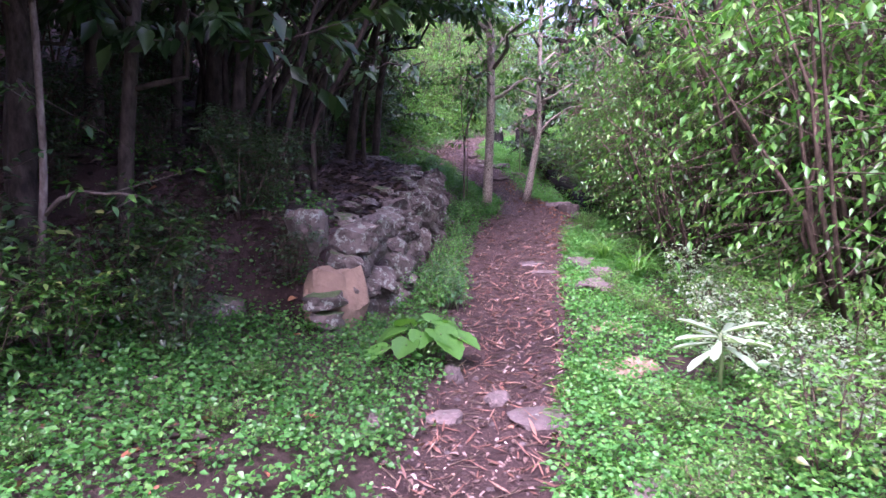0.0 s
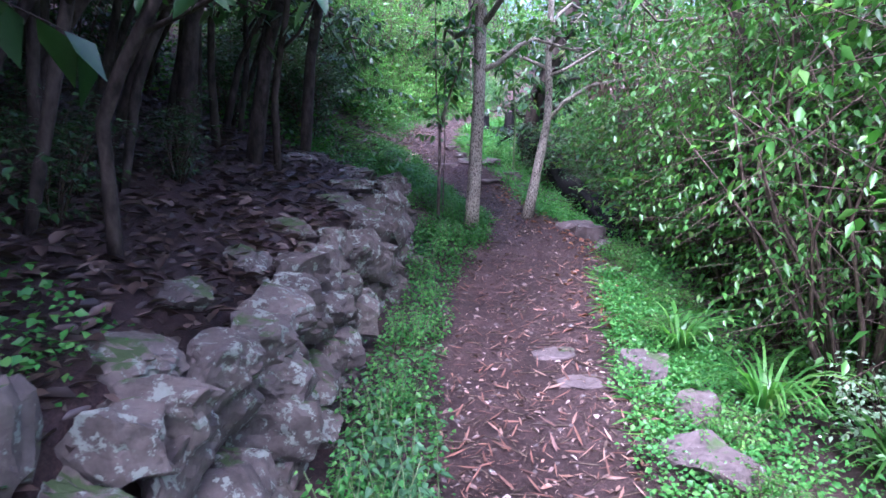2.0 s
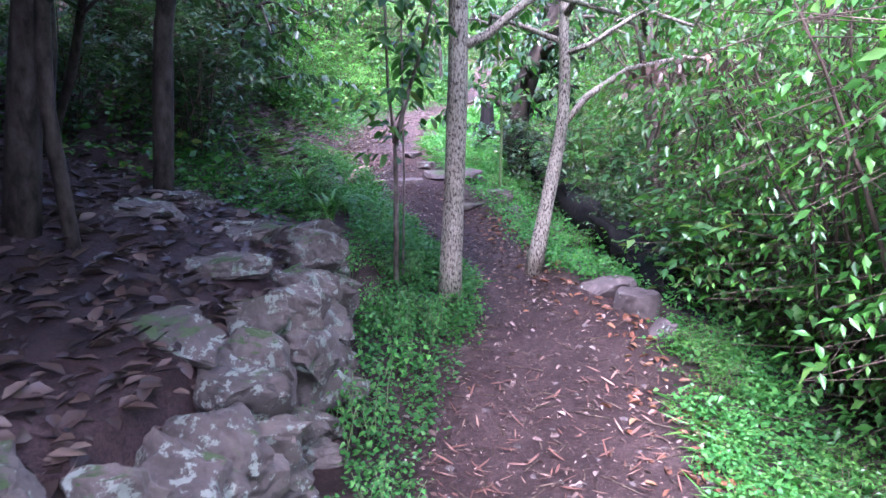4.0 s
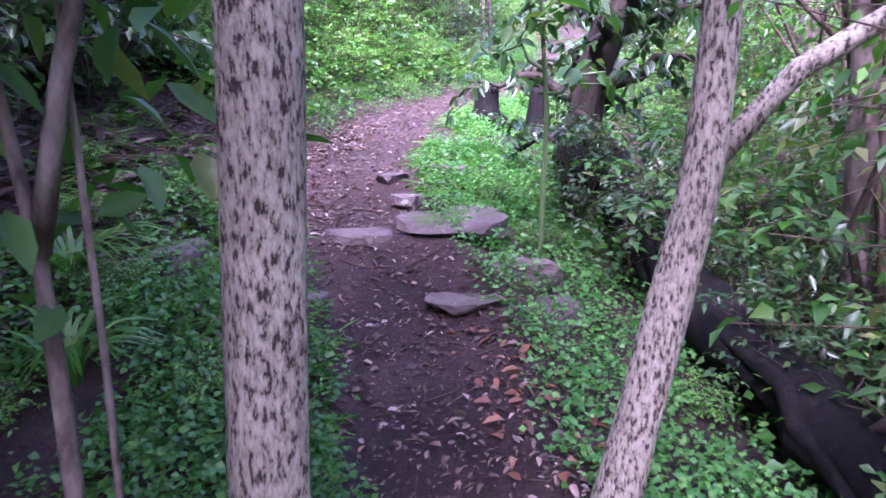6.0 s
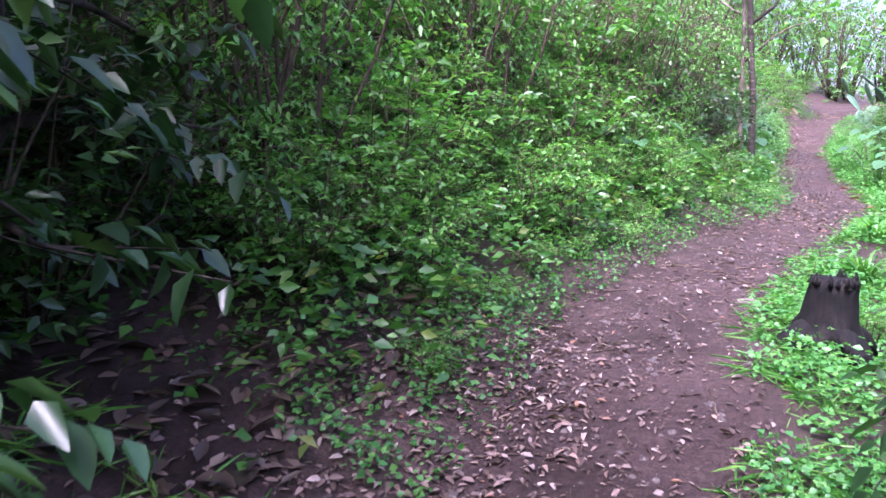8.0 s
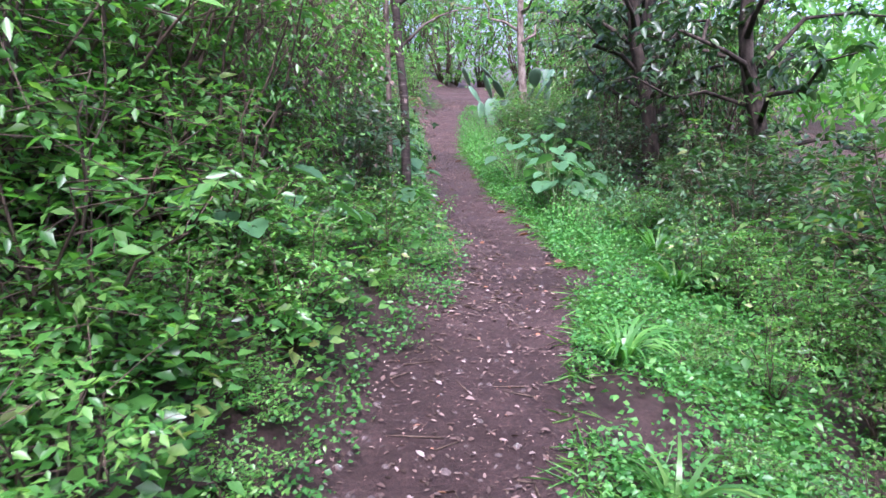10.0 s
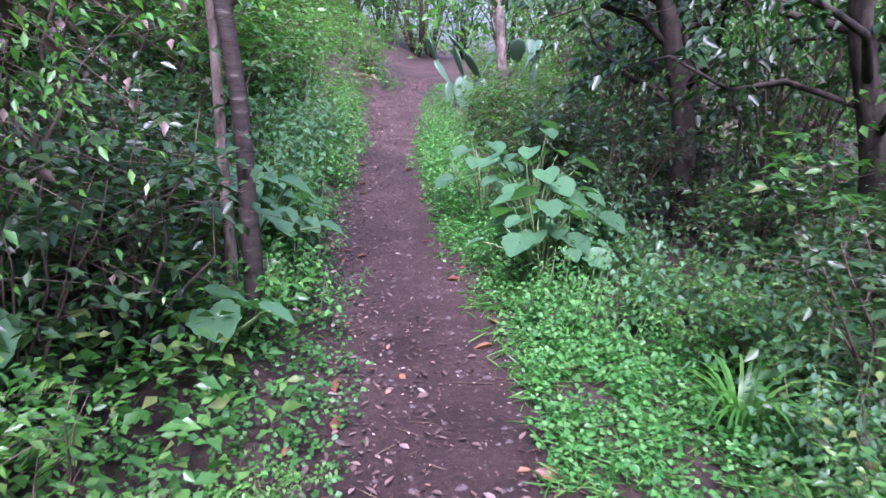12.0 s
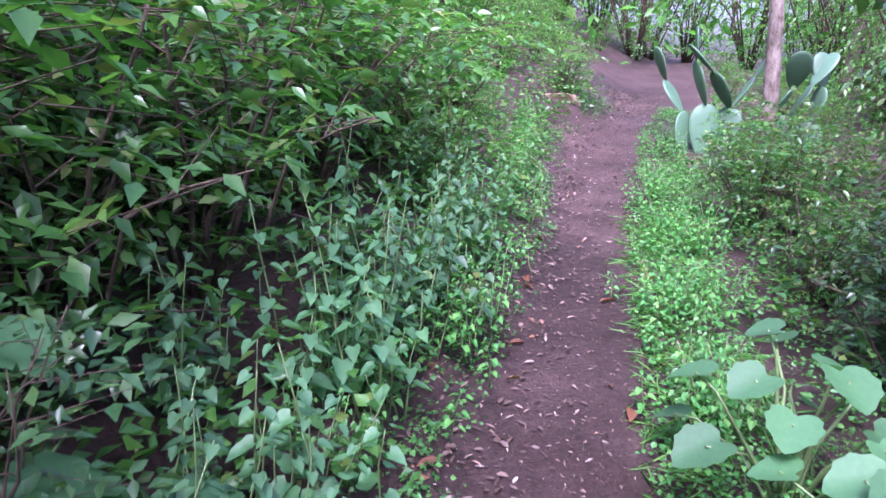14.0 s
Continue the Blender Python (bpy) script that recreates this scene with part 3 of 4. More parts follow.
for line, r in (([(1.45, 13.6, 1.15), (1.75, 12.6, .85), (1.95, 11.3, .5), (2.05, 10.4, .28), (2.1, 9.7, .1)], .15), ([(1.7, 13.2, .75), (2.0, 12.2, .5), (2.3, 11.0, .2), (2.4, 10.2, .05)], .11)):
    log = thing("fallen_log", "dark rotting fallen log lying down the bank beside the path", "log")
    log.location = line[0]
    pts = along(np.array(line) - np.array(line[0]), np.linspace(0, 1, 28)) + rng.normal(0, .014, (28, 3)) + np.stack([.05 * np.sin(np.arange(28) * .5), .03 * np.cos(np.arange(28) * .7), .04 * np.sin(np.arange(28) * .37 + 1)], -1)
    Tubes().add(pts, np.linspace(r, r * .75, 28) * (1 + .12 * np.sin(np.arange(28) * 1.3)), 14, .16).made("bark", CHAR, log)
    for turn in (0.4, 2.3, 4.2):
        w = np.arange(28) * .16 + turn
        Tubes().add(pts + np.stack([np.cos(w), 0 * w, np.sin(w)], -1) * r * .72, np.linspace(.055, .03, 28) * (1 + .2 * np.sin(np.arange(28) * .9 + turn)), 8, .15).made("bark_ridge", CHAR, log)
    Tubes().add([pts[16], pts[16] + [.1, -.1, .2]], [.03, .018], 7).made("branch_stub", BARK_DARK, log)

for x, y, lean, h in ((2.7, 8.1, -.7, 4.6), (3.0, 6.6, -.5, 4.8)):
    b = gz(x, y)
    tree("overhanging_tree", "dark-leaved tree leaning over the path from the bank", [(x, y, b - .1), (x + lean * .3, y, b + 1.6), (x + lean, y + .1, b + 2.8), (x + lean * 2, y, b + h)], [.07, .06, .05, .02], BARK_DARK, 12, 1.5, .12, DARK, per=13, twigs=7, low=.5, hang=.6)
tree("young_sapling", "thin green sapling with round glossy leaves near the steps",
     [(1.12, 12.25, gz(1.12, 12.25) - .05), (1.14, 12.25, 1.5), (1.1, 12.25, 2.0), (1.05, 12.2, 2.7)], [.014, .012, .01, .006], STEM, 9, .5, .1, GREEN, per=7, twigs=3, low=.35, hang=.3, reach=.5)

# ---- broken end of the wall ----
for x, y, size, mat, turn, tilt, lift in ((-.74, 4.48, (.46, .24, .62), TAN_ROCK, 20, -12, .1), (-.95, 4.62, (.3, .3, .4), WALL_ROCK, 50, 0, .05), (-.78, 4.28, (.3, .2, .1), WALL_ROCK, 15, 0, .22), (-.76, 4.26, (.22, .2, .12), WALL_ROCK, 5, 0, .1), (-.74, 4.25, (.2, .18, .13), PATH_ROCK, 0, 0, 0.0),
                                          (-1.5, 4.35, (.35, .3, .28), WALL_ROCK, 30, 0, 0)):
    seed += 1
    rock("loose_stone", x, y, size, mat, seed, "rough loose stone fallen from the end of the wall", turn, lift, tilt, .4, .3)

tree("low_tree", "dark glossy-leaved tree with low branches over the leaf litter",
     [(-1.75, 13.0, gz(-1.75, 13.0) - .1), (-1.6, 13.0, 1.9), (-1.4, 12.95, 2.6), (-1.5, 12.9, 4.2)], [.06, .05, .04, .02], BARK_DARK, 15, .85, .12, DARK, per=10, twigs=5, low=.25, hang=.5, reach=.8, upward=.2)

tree("low_tree", "dark glossy-leaved tree with drooping branches beside the path",
     [(-1.5, 12.15, gz(-1.5, 12.15) - .1), (-1.42, 12.15, 1.9), (-1.3, 12.2, 2.7), (-1.4, 12.2, 4.4)], [.05, .042, .035, .02], BARK_DARK, 20, .95, .085, DARK, per=15, twigs=7, low=.2, hang=.5, reach=.8, upward=.2)

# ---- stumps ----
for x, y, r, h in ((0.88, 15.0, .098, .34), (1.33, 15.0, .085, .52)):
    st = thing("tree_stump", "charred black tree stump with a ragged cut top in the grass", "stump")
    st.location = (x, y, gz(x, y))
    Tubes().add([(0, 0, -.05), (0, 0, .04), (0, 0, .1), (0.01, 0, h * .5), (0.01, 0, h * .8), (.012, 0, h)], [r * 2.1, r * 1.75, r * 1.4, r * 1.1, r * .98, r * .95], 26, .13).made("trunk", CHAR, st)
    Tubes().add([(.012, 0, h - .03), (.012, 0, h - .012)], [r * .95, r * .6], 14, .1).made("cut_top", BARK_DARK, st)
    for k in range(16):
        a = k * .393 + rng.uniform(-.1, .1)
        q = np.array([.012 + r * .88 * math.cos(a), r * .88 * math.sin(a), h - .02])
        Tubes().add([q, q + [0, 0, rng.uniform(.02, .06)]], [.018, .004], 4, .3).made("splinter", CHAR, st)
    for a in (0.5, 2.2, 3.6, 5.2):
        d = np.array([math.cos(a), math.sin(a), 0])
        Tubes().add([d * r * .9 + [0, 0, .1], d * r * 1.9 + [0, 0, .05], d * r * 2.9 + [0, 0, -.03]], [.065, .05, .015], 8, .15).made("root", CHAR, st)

# ---- thicket on the terrace ----
THICK = "thin dark crooked tree leaning over the shaded terrace"
# the pair at (-2.1, 4.3) and (-2.9, 4.4) is added for its shade
spots = [(-1.3, 8.4, .7), (-1.55, 7.6, .6), (-1.9, 8.9, .3), (-2.2, 7.2, .5), (-1.1, 9.4, .35), (-2.7, 8.2, .2), (-2.5, 6.2, .4), (-1.9, 6.0, .5), (-3.2, 7.0, .3), (-3.4, 5.4, .3),
         (-2.6, 5.0, .5), (-3.8, 9.0, .1), (-3.2, 11.4, .1), (-4.4, 6.4, .2), (-4.2, 4.0, .2), (-5, 8, 0), (-3.0, 3.0, .2), (-5.2, 2.0, .1), (-4.5, 10.5, .1), (-2.4, 12.2, .15), (-2.1, 4.3, .3), (-2.9, 4.4, .2), (-5.6, 5, 0), (-6.2, 9.5, 0)]
for x, y, lean in spots:
    h = rng.uniform(3.6, 5)
    b = gz(x, y)
    bend = rng.uniform(-.25, .25)
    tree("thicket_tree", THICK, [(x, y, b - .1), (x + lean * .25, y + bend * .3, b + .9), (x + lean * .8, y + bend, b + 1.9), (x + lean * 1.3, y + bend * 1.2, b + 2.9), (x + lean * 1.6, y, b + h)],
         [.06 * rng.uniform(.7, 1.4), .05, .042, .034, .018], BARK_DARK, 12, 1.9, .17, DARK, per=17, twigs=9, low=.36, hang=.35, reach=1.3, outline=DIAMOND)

# extra trees, added only so their crowns block light over terrace and bank
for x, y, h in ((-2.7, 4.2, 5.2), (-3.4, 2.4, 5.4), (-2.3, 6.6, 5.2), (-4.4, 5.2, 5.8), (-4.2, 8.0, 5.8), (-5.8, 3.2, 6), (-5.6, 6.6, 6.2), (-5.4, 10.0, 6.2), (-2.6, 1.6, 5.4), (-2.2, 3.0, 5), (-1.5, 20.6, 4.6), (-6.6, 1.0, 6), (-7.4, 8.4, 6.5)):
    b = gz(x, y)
    tree("canopy_tree", "tall dark tree added so that its dense crown blocks light", [(x, y, b - .1), (x + .1, y + .1, b + 1.7), (x - .1, y, b + 3.2), (x + .1, y, b + h)], [.09, .075, .06, .03], BARK_DARK, 16, 2.6, .23, DARK, per=13, twigs=11, low=.48, hang=.4, reach=1.7, upward=.3, outline=DIAMOND)
for k in range(20):
    x, y = rng.uniform(-2.9, -.95), rng.uniform(5.3, 10.2)
    b, lean, sway = gz(x, y), rng.uniform(.3, 1.3), rng.uniform(-.7, .3)
    tree("crooked_sapling", "thin crooked bare stem in the dark tangle above the wall", [(x, y, b - .08), (x + lean * .2 + rng.normal(0, .06), y + sway * .2, b + .6), (x + lean * .5 + rng.normal(0, .08), y + sway * .5, b + 1.2), (x + lean, y + sway, b + 1.9), (x + lean * 1.5, y + sway, b + 2.8)],
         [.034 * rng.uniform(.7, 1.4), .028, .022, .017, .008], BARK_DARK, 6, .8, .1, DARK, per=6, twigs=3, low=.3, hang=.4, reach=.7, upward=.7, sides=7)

# ---- foliage kinds, each built once ----
KINDS = {
    "bank": shrub("shrub", "dense green leafy shrub on the bank beside the path", 1.1, .65, 12, 8, 11, .07, GREEN, DIAMOND, width=.48),
    "bright": shrub("shrub", "fresh bright green leafy shrub on the sunlit bank", 1.0, .6, 12, 8, 11, .064, BRIGHT, DIAMOND, width=.48),
    "low": shrub("low_shrub", "low spreading bright green herb clump beside the path", .42, .42, 12, 5, 10, .047, BRIGHT, DIAMOND),
    "tall": shrub("vine_shrub", "tall shrub draped with hanging glossy vine leaves", 2.7, 1.0, 15, 12, 13, .07, GREEN, DIAMOND, .45, .45),
    "tallb": shrub("vine_shrub", "tall sunlit shrub draped with bright green vine leaves", 2.5, .95, 15, 13, 14, .052, BRIGHT, DIAMOND, .4, .45),
    "dark": shrub("shrub", "dark green glossy shrub deepening the shade under the trees", 1.3, .75, 12, 8, 9, .09, DARK, DIAMOND, width=.46),
    "pale": shrub("shrub", "pale silvery green leafy shrub by the path", .75, .55, 11, 7, 11, .052, PALE, DIAMOND),
    "nettle": nettle("nettle", "clump of upright nettles with heart-shaped leaves", .75, 11, .078, BLUEGREEN),
    "nettle_low": nettle("nettle", "low clump of soft heart-leaved nettles", .42, 14, .045, HERB),
    "dry": shrub("shrub", "half-dead brown shrub with hanging dry leaves", 1.5, .7, 9, 6, 9, .045, DARK_BROWN, DIAMOND, .6),
}
for made in KINDS.values():
    tagged(made, group=made.name.split(".")[0].replace("_", " ") + "s along the path")
first = dict.fromkeys(KINDS, True)


def plant(kind, x, y, scale=1.0, sink=0.0, group=""):
    m = pose(x, y, gz(x, y) - sink, rng.uniform(-6, 6), rng.uniform(-6, 6), rng.uniform(0, 360)) @ Matrix.Scale(scale * rng.uniform(.88, 1.14), 4)
    if first[kind]:
        KINDS[kind].matrix_basis, first[kind] = m, False
        return KINDS[kind]
    return copy_thing(KINDS[kind], m)


def strip(kind, y0, y1, near, far, side, count, scale=1.0):
    """Plants scattered along one side of the path, between two distances from its edge."""
    for i in range(count):
        y = y0 + (y1 - y0) * (i + rng.uniform(0, 1)) / count
        d = rng.uniform(near, far)
        x = way_r(y) + d if side > 0 else way_l(y) - d
        plant(kind, x, y, scale)


# right bank, first stretch
strip("tallb", 3.8, 8.8, 1.9, 2.8, 1, 13, 1.25)
strip("tallb", 6.4, 10.2, .95, 1.7, 1, 8, .85)
strip("tall", 8.2, 12, 1.7, 2.8, 1, 6, 1.1)
strip("tall", 3.4, 9.5, 3.0, 4.4, 1, 11, 1.6)
strip("bank", 7.6, 10.5, 1.1, 1.8, 1, 7, 1.15)
strip("bright", 4.8, 9, .9, 2.0, 1, 12, .6)
strip("low", 4.6, 9.2, .25, 1.2, 1, 12, .7)
strip("pale", 2.6, 6, 1.0, 2.5, 1, 17, .75)
strip("bright", 1.8, 5.4, 1.1, 2.7, 1, 17, .8)
strip("bright", 4.8, 9, 1.45, 2.3, 1, 11, 1.0)
strip("low", 1.2, 4.4, .5, 1.1, 1, 8, .7)
strip("tallb", 1, 4.5, 2.9, 3.6, 1, 5)
strip("pale", 5, 9, 1.0, 2.1, 1, 9, .6)
# left, before the wall
strip("low", .8, 4.2, .6, 1.8, -1, 10, .5)
# dark-leaved shrubs put in to blacken the shaded ground round the wall end
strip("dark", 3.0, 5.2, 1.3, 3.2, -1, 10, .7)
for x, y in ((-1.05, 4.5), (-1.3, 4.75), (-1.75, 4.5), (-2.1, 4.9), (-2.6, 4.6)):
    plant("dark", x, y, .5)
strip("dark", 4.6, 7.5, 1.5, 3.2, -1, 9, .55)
strip("bank", 2.4, 4.2, 1.7, 2.4, -1, 4, .7)
strip("nettle_low", 4.6, 9.4, .1, .3, -1, 9, .8)
# left after the wall
for x, y in ((-.05, 9.6), (.12, 9.5), (-.2, 9.95), (.2, 9.95), (-.45, 10.0), (.28, 9.35)):
    plant("nettle_low", x, y, .7)
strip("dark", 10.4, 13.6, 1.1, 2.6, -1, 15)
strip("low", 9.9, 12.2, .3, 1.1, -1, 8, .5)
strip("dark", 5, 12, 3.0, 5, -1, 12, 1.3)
strip("bright", 13.8, 18.5, .35, .9, -1, 17, .8)
strip("tallb", 13.6, 19.4, .95, 1.7, -1, 13, .62)
strip("bright", 12.9, 14.6, .8, 1.5, -1, 6, .9)
strip("bright", 13.6, 18.2, .8, 1.7, -1, 12, 1.35)
strip("bright", 14.0, 19, 1.0, 1.8, -1, 12, 1.1)
strip("bank", 13.6, 20, 1.6, 2.6, -1, 12, 1.4)
strip("low", 13.8, 19, .15, .5, -1, 12, .6)
strip("tallb", 14.0, 22, 1.8, 3.0, -1, 13, .95)
strip("tall", 13, 24, 3.6, 4.8, -1, 8, 1.1)
strip("dark", 12.2, 13.8, 1.1, 2.0, -1, 5, 1.1)
# right after the steps
strip("bank", 10.6, 15, 1.5, 2.6, 1, 9)
strip("dark", 9.5, 13, .85, 1.5, 1, 7, .7)
strip("dry", 8.6, 10.5, 1.5, 2.2, 1, 3)
strip("low", 10.6, 19, .4, 1.2, 1, 16, .6)
strip("bright", 15.6, 20, .8, 2.4, 1, 15, .75)
strip("bank", 16, 21, 2.0, 4.5, 1, 13, 1.1)
strip("bank", 16.4, 20.4, .9, 2.2, 1, 9, .6)
strip("bright", 15.5, 19, 1.3, 2.4, 1, 7, .7)
strip("tallb", 10.5, 19, 3.2, 5.5, 1, 11, 1.1)
# last stretch
strip("dark", 18.4, 21.6, .75, 1.8, -1, 8, .9)
strip("dry", 19, 21.4, 1.2, 2.1, -1, 4)
strip("nettle", 21, 24.5, .25, .9, -1, 14)
strip("nettle_low", 19.6, 28, .15, .5, -1, 18)
strip("bright", 22.5, 29, .7, 2.0, -1, 16)
strip("bank", 20.6, 24, 1.3, 2.4, -1, 9, 1.2)
strip("bank", 21.8, 26, .95, 2.2, -1, 12, 1.15)
strip("bright", 24, 31, .6, 2.6, -1, 14, 1.15)
strip("nettle_low", 19.5, 28, .12, .5, 1, 20)
strip("bright", 19.4, 23, .5, 1.5, 1, 8, .5)
strip("bank", 23, 27.5, .8, 1.6, 1, 9, .75)
strip("bright", 24, 34, .8, 2.4, 1, 14, .9)
strip("dark", 18.8, 24, 1.2, 2.8, 1, 16, 1.0)
strip("nettle", 18.6, 22.4, .5, 1.6, 1, 16, .8)
strip("tall", 21, 27, 2.2, 4.0, 1, 7, .8)
strip("bright", 28, 37, .5, 3, -1, 16, 1.2)
strip("tallb", 26, 38, 2, 4, -1, 9, 1.2)
strip("tallb", 29, 40, 2.6, 6, 1, 9, 1.2)
for x, y in ((3.4, 39), (4.6, 40), (5.4, 38.6), (6.2, 40.5), (7.4, 41), (8.6, 39.5), (2.4, 40.5), (1.2, 38)):
    plant("tallb", x, y, 1.5)

# ---- trees at the right of the last stretch, and around ----
for x, y, h in ((4.4, 22.0, 4), (5.0, 22.8, 4.6), (4.9, 20.6, 4.4), (5.6, 24.5, 5)):
    b = gz(x, y)
    tree("dark_tree", "dark crooked tree with a dense low crown", [(x, y, b - .1), (x - .1, y, b + 1), (x - .35, y + .1, b + 2), (x - .4, y, b + h)], [.11, .09, .07, .03], BARK_DARK, 14, 1.7, .11, DARK, per=16, twigs=7, low=.25, hang=.3)
for x, y, h in ((-4.6, 20, 5), (3.6, 15.2, 6), (4.6, 17.6, 6), (3.4, 11, 6), (4.6, 9, 6), (7, 28, 6), (8, 33, 6.5), (2, 40, 7), (6, 44, 7), (10, 42, 7)):
    b = gz(x, y)
    tree("bank_tree", "leafy tree on the slope above the undergrowth", [(x, y, b - .1), (x + .1, y, b + 1.6), (x - .1, y + .1, b + 3), (x, y, b + h)], [.1, .085, .07, .03], BARK_GREY, 14, 2.1, .11, GREEN, per=13, twigs=7, low=.35, hang=.3, reach=1.2)

# ---- broad-leaved plants ----
for x, y, hgt, spr, n, size in ((.62, 20.5, .62, .52, 20, .2), (.95, 20.75, .6, .42, 14, .17), (1.12, 21.1, .5, .35, 12, .16), (.25, 19.6, .6, .4, 12, .19), (2.95, 21.7, .85, .48, 24, .17), (2.75, 22.3, .7, .42, 16, .15), (2.85, 21.1, .5, .35, 12, .15), (.72, 21.25, .55, .45, 18, .2), (.35, 20.9, .7, .45, 16, .22), (2.72, 20.95, .62, .42, 20, .18), (3.05, 21.35, .6, .4, 16, .19), (.3, 21.6, .6, .4, 14, .17), (.85, 19.6, .34, .3, 7, .17), (.2, 19.1, .45, .35, 8, .17), (.1, 17.9, .5, .36, 10, .15), (-.15, 17.45, .6, .36, 11, .15), (.3, 18.5, .4, .3, 8, .15), (-.13, 3.98, .26, .3, 15, .16)):
    ob = big_leaf_plant("broad_leaf_plant", "broad round-leaved plant with soft grey-green leaves", hgt, spr, n, size, BLUEGREEN if y > 10 else BRIGHT)
    ob.location = (x, y, gz(x, y))

plant("nettle", 0.0, 5.2, .7)
plant("nettle", -.06, 5.5, .6)
rosette = thing("rosette_plant", "pale rosette plant with long radiating blade leaves", "plant")
rosette.location = (1.45, 3.45, gz(1.45, 3.45))
Tubes().add([(0, 0, -.03), (.01, 0, .18), (0, 0, .36)], [.014, .012, .01], 7).made("stem", STEM, rosette)
for k in range(14):
    a = k * 2.4
    out = np.array([[math.cos(a), math.sin(a), .35 - .05 * k]])
    leaves("leaf", np.array([[0, 0, .36 - .006 * k]]), out, np.array([[-.3 * math.cos(a), -.3 * math.sin(a), 1.0]]), .25, .055, PALE, rosette, outline=[(.25, .25), (.7, .5), (.92, .35)])
tree("overhanging_tree", "tree with bright oval leaves hanging over the path", [(2.5, 1.5, gz(2.5, 1.5) - .1), (2.35, 1.6, 1.5), (1.8, 2.2, 2.25), (1.1, 2.8, 2.55)], [.06, .05, .035, .015], BARK_GREY, 13, .6, .055, BRIGHT, per=11, twigs=6, low=.55, hang=.8, reach=.6, upward=.1)



def grass_tuft(x, y, blades, length, spread):
    ob = thing("grass_tuft", "tuft of long arching green grass blades on the bank", "grass", "grass tufts on the bank")
    ob.location = (x, y, gz(x, y))
    verts, faces = [], []
    for i in range(blades):
        a, l = rng.uniform(0, 6.283), length * rng.uniform(.6, 1.15)
        out, side = np.array([math.cos(a), math.sin(a), 0]), np.array([-math.sin(a), math.cos(a), 0])
        q = len(verts)
        for j in range(7):
            t = j / 6
            p = out * (.03 + spread * l * t ** 1.6) + np.array([0, 0, l * (1.15 * t - .75 * t ** 2.4)])
            w = .011 * (1 - t) ** .6 + .0008
            verts += [p - side * w, p + side * w + np.array([0, 0, .003])]
        faces += [(q + 2 * j, q + 2 * j + 1, q + 2 * j + 3, q + 2 * j + 2) for j in range(6)]
    tagged(part("foliage", verts, faces, BRIGHT, ob, "", True), kind="stuff")


for x, y, n, l in ((1.75, 6.3, 46, .6), (2.05, 5.7, 40, .55), (1.6, 7.1, 40, .5), (2.3, 6.6, 40, .65), (1.85, 4.9, 30, .4), (2.9, 19.2, 40, .5), (2.6, 18.4, 36, .45), (3.1, 20.2, 40, .55), (1.6, 17.2, 30, .35), (1.3, 16.2, 30, .35), (-.35, 10.6, 40, .35), (-.6, 11.1, 36, .35)):
    grass_tuft(x, y, n, l, .75)

# ---- prickly pear ----
def cactus_pad(name, base, up, size, parent):
    bm = bmesh.new()
    bmesh.ops.create_uvsphere(bm, u_segments=14, v_segments=10, radius=1)
    up = unit(np.array(up, float))
    for v in bm.verts:
        t = (v.co.z + 1) / 2
        w = 0.32 * (0.55 + 0.6 * t) * size
        v.co = Vector((v.co.x * w, v.co.y * w * 0.18, t * size))
    q = Vector(up).to_track_quat("Z", "Y").to_matrix().to_4x4()
    bm.transform(Matrix.Translation(base) @ q)
    me = bpy.data.meshes.new(name)
    bm.to_mesh(me)
    bm.free()
    me.materials.append(CACTUS)
    me.polygons.foreach_set("use_smooth", np.ones(len(me.polygons), bool))
    ob = new(name, me)
    ob.parent = parent
    return ob


for x, y in ((4.1, 28.0), (4.95, 27.9)):
    pear = thing("prickly_pear", "tall grey-green prickly pear cactus with flat pads at the path side", "cactus")
    pear.location = (x, y, gz(x, y) - .05)
    tips = [(np.array([dx, 0, 0.0]), np.array([dx * .4, .1, 1.0])) for dx in (-.2, 0, .22)]
    for level in range(3):
        nxt = []
        for p, way in tips:
            s = (.55 - .07 * level) * rng.uniform(.85, 1.1)
            cactus_pad("pad", p, way, s, pear)
            end = p + unit(way) * s * .93
            for _ in range(1 + (level < 1) * int(rng.integers(0, 2))):
                nxt.append((end, unit(way) + rng.normal(0, .4, 3) * [1, .5, .2]))
        tips = nxt
tree("grey_tree", "slim grey trunk beside the prickly pear", [(4.66, 27.6, gz(4.66, 27.6) - .1), (4.56, 27.6, 3.43), (4.5, 27.6, 4), (4.4, 27.6, 7)], [.09, .075, .07, .03], BARK_GREY, 8, 1.6, .1, BRIGHT, per=9, twigs=5, low=.6)


# ---- ground cover and litter ----
def cover(name, label, spots, per, leaf, mat, low, high, outline=[(0.12, 0.5), (0.75, 0.45)], flatness=.5, width=.9, kind="stuff", category="ground cover"):
    n = len(spots)
    x = np.repeat(spots[:, 0], per) + rng.normal(0, .03, n * per)
    y = np.repeat(spots[:, 1], per) + rng.normal(0, .03, n * per)
    a = rng.uniform(0, 6.283, n * per)
    P = on_ground(x, y, 0) + np.stack([0 * x, 0 * x, rng.uniform(low, high, n * per)], -1)
    D = np.stack([np.cos(a), np.sin(a), rng.normal(-.05, .25, n * per)], -1)
    N = unit(np.array([0, 0, 1.0]) + rng.normal(0, flatness, (n * per, 3)))
    L = leaf * rng.uniform(.55, 1.3, n * per)
    ob = leaves(name, P, D, N, L, L * width, mat, None, label, outline=outline)
    return tagged(ob, "", category, "", kind)


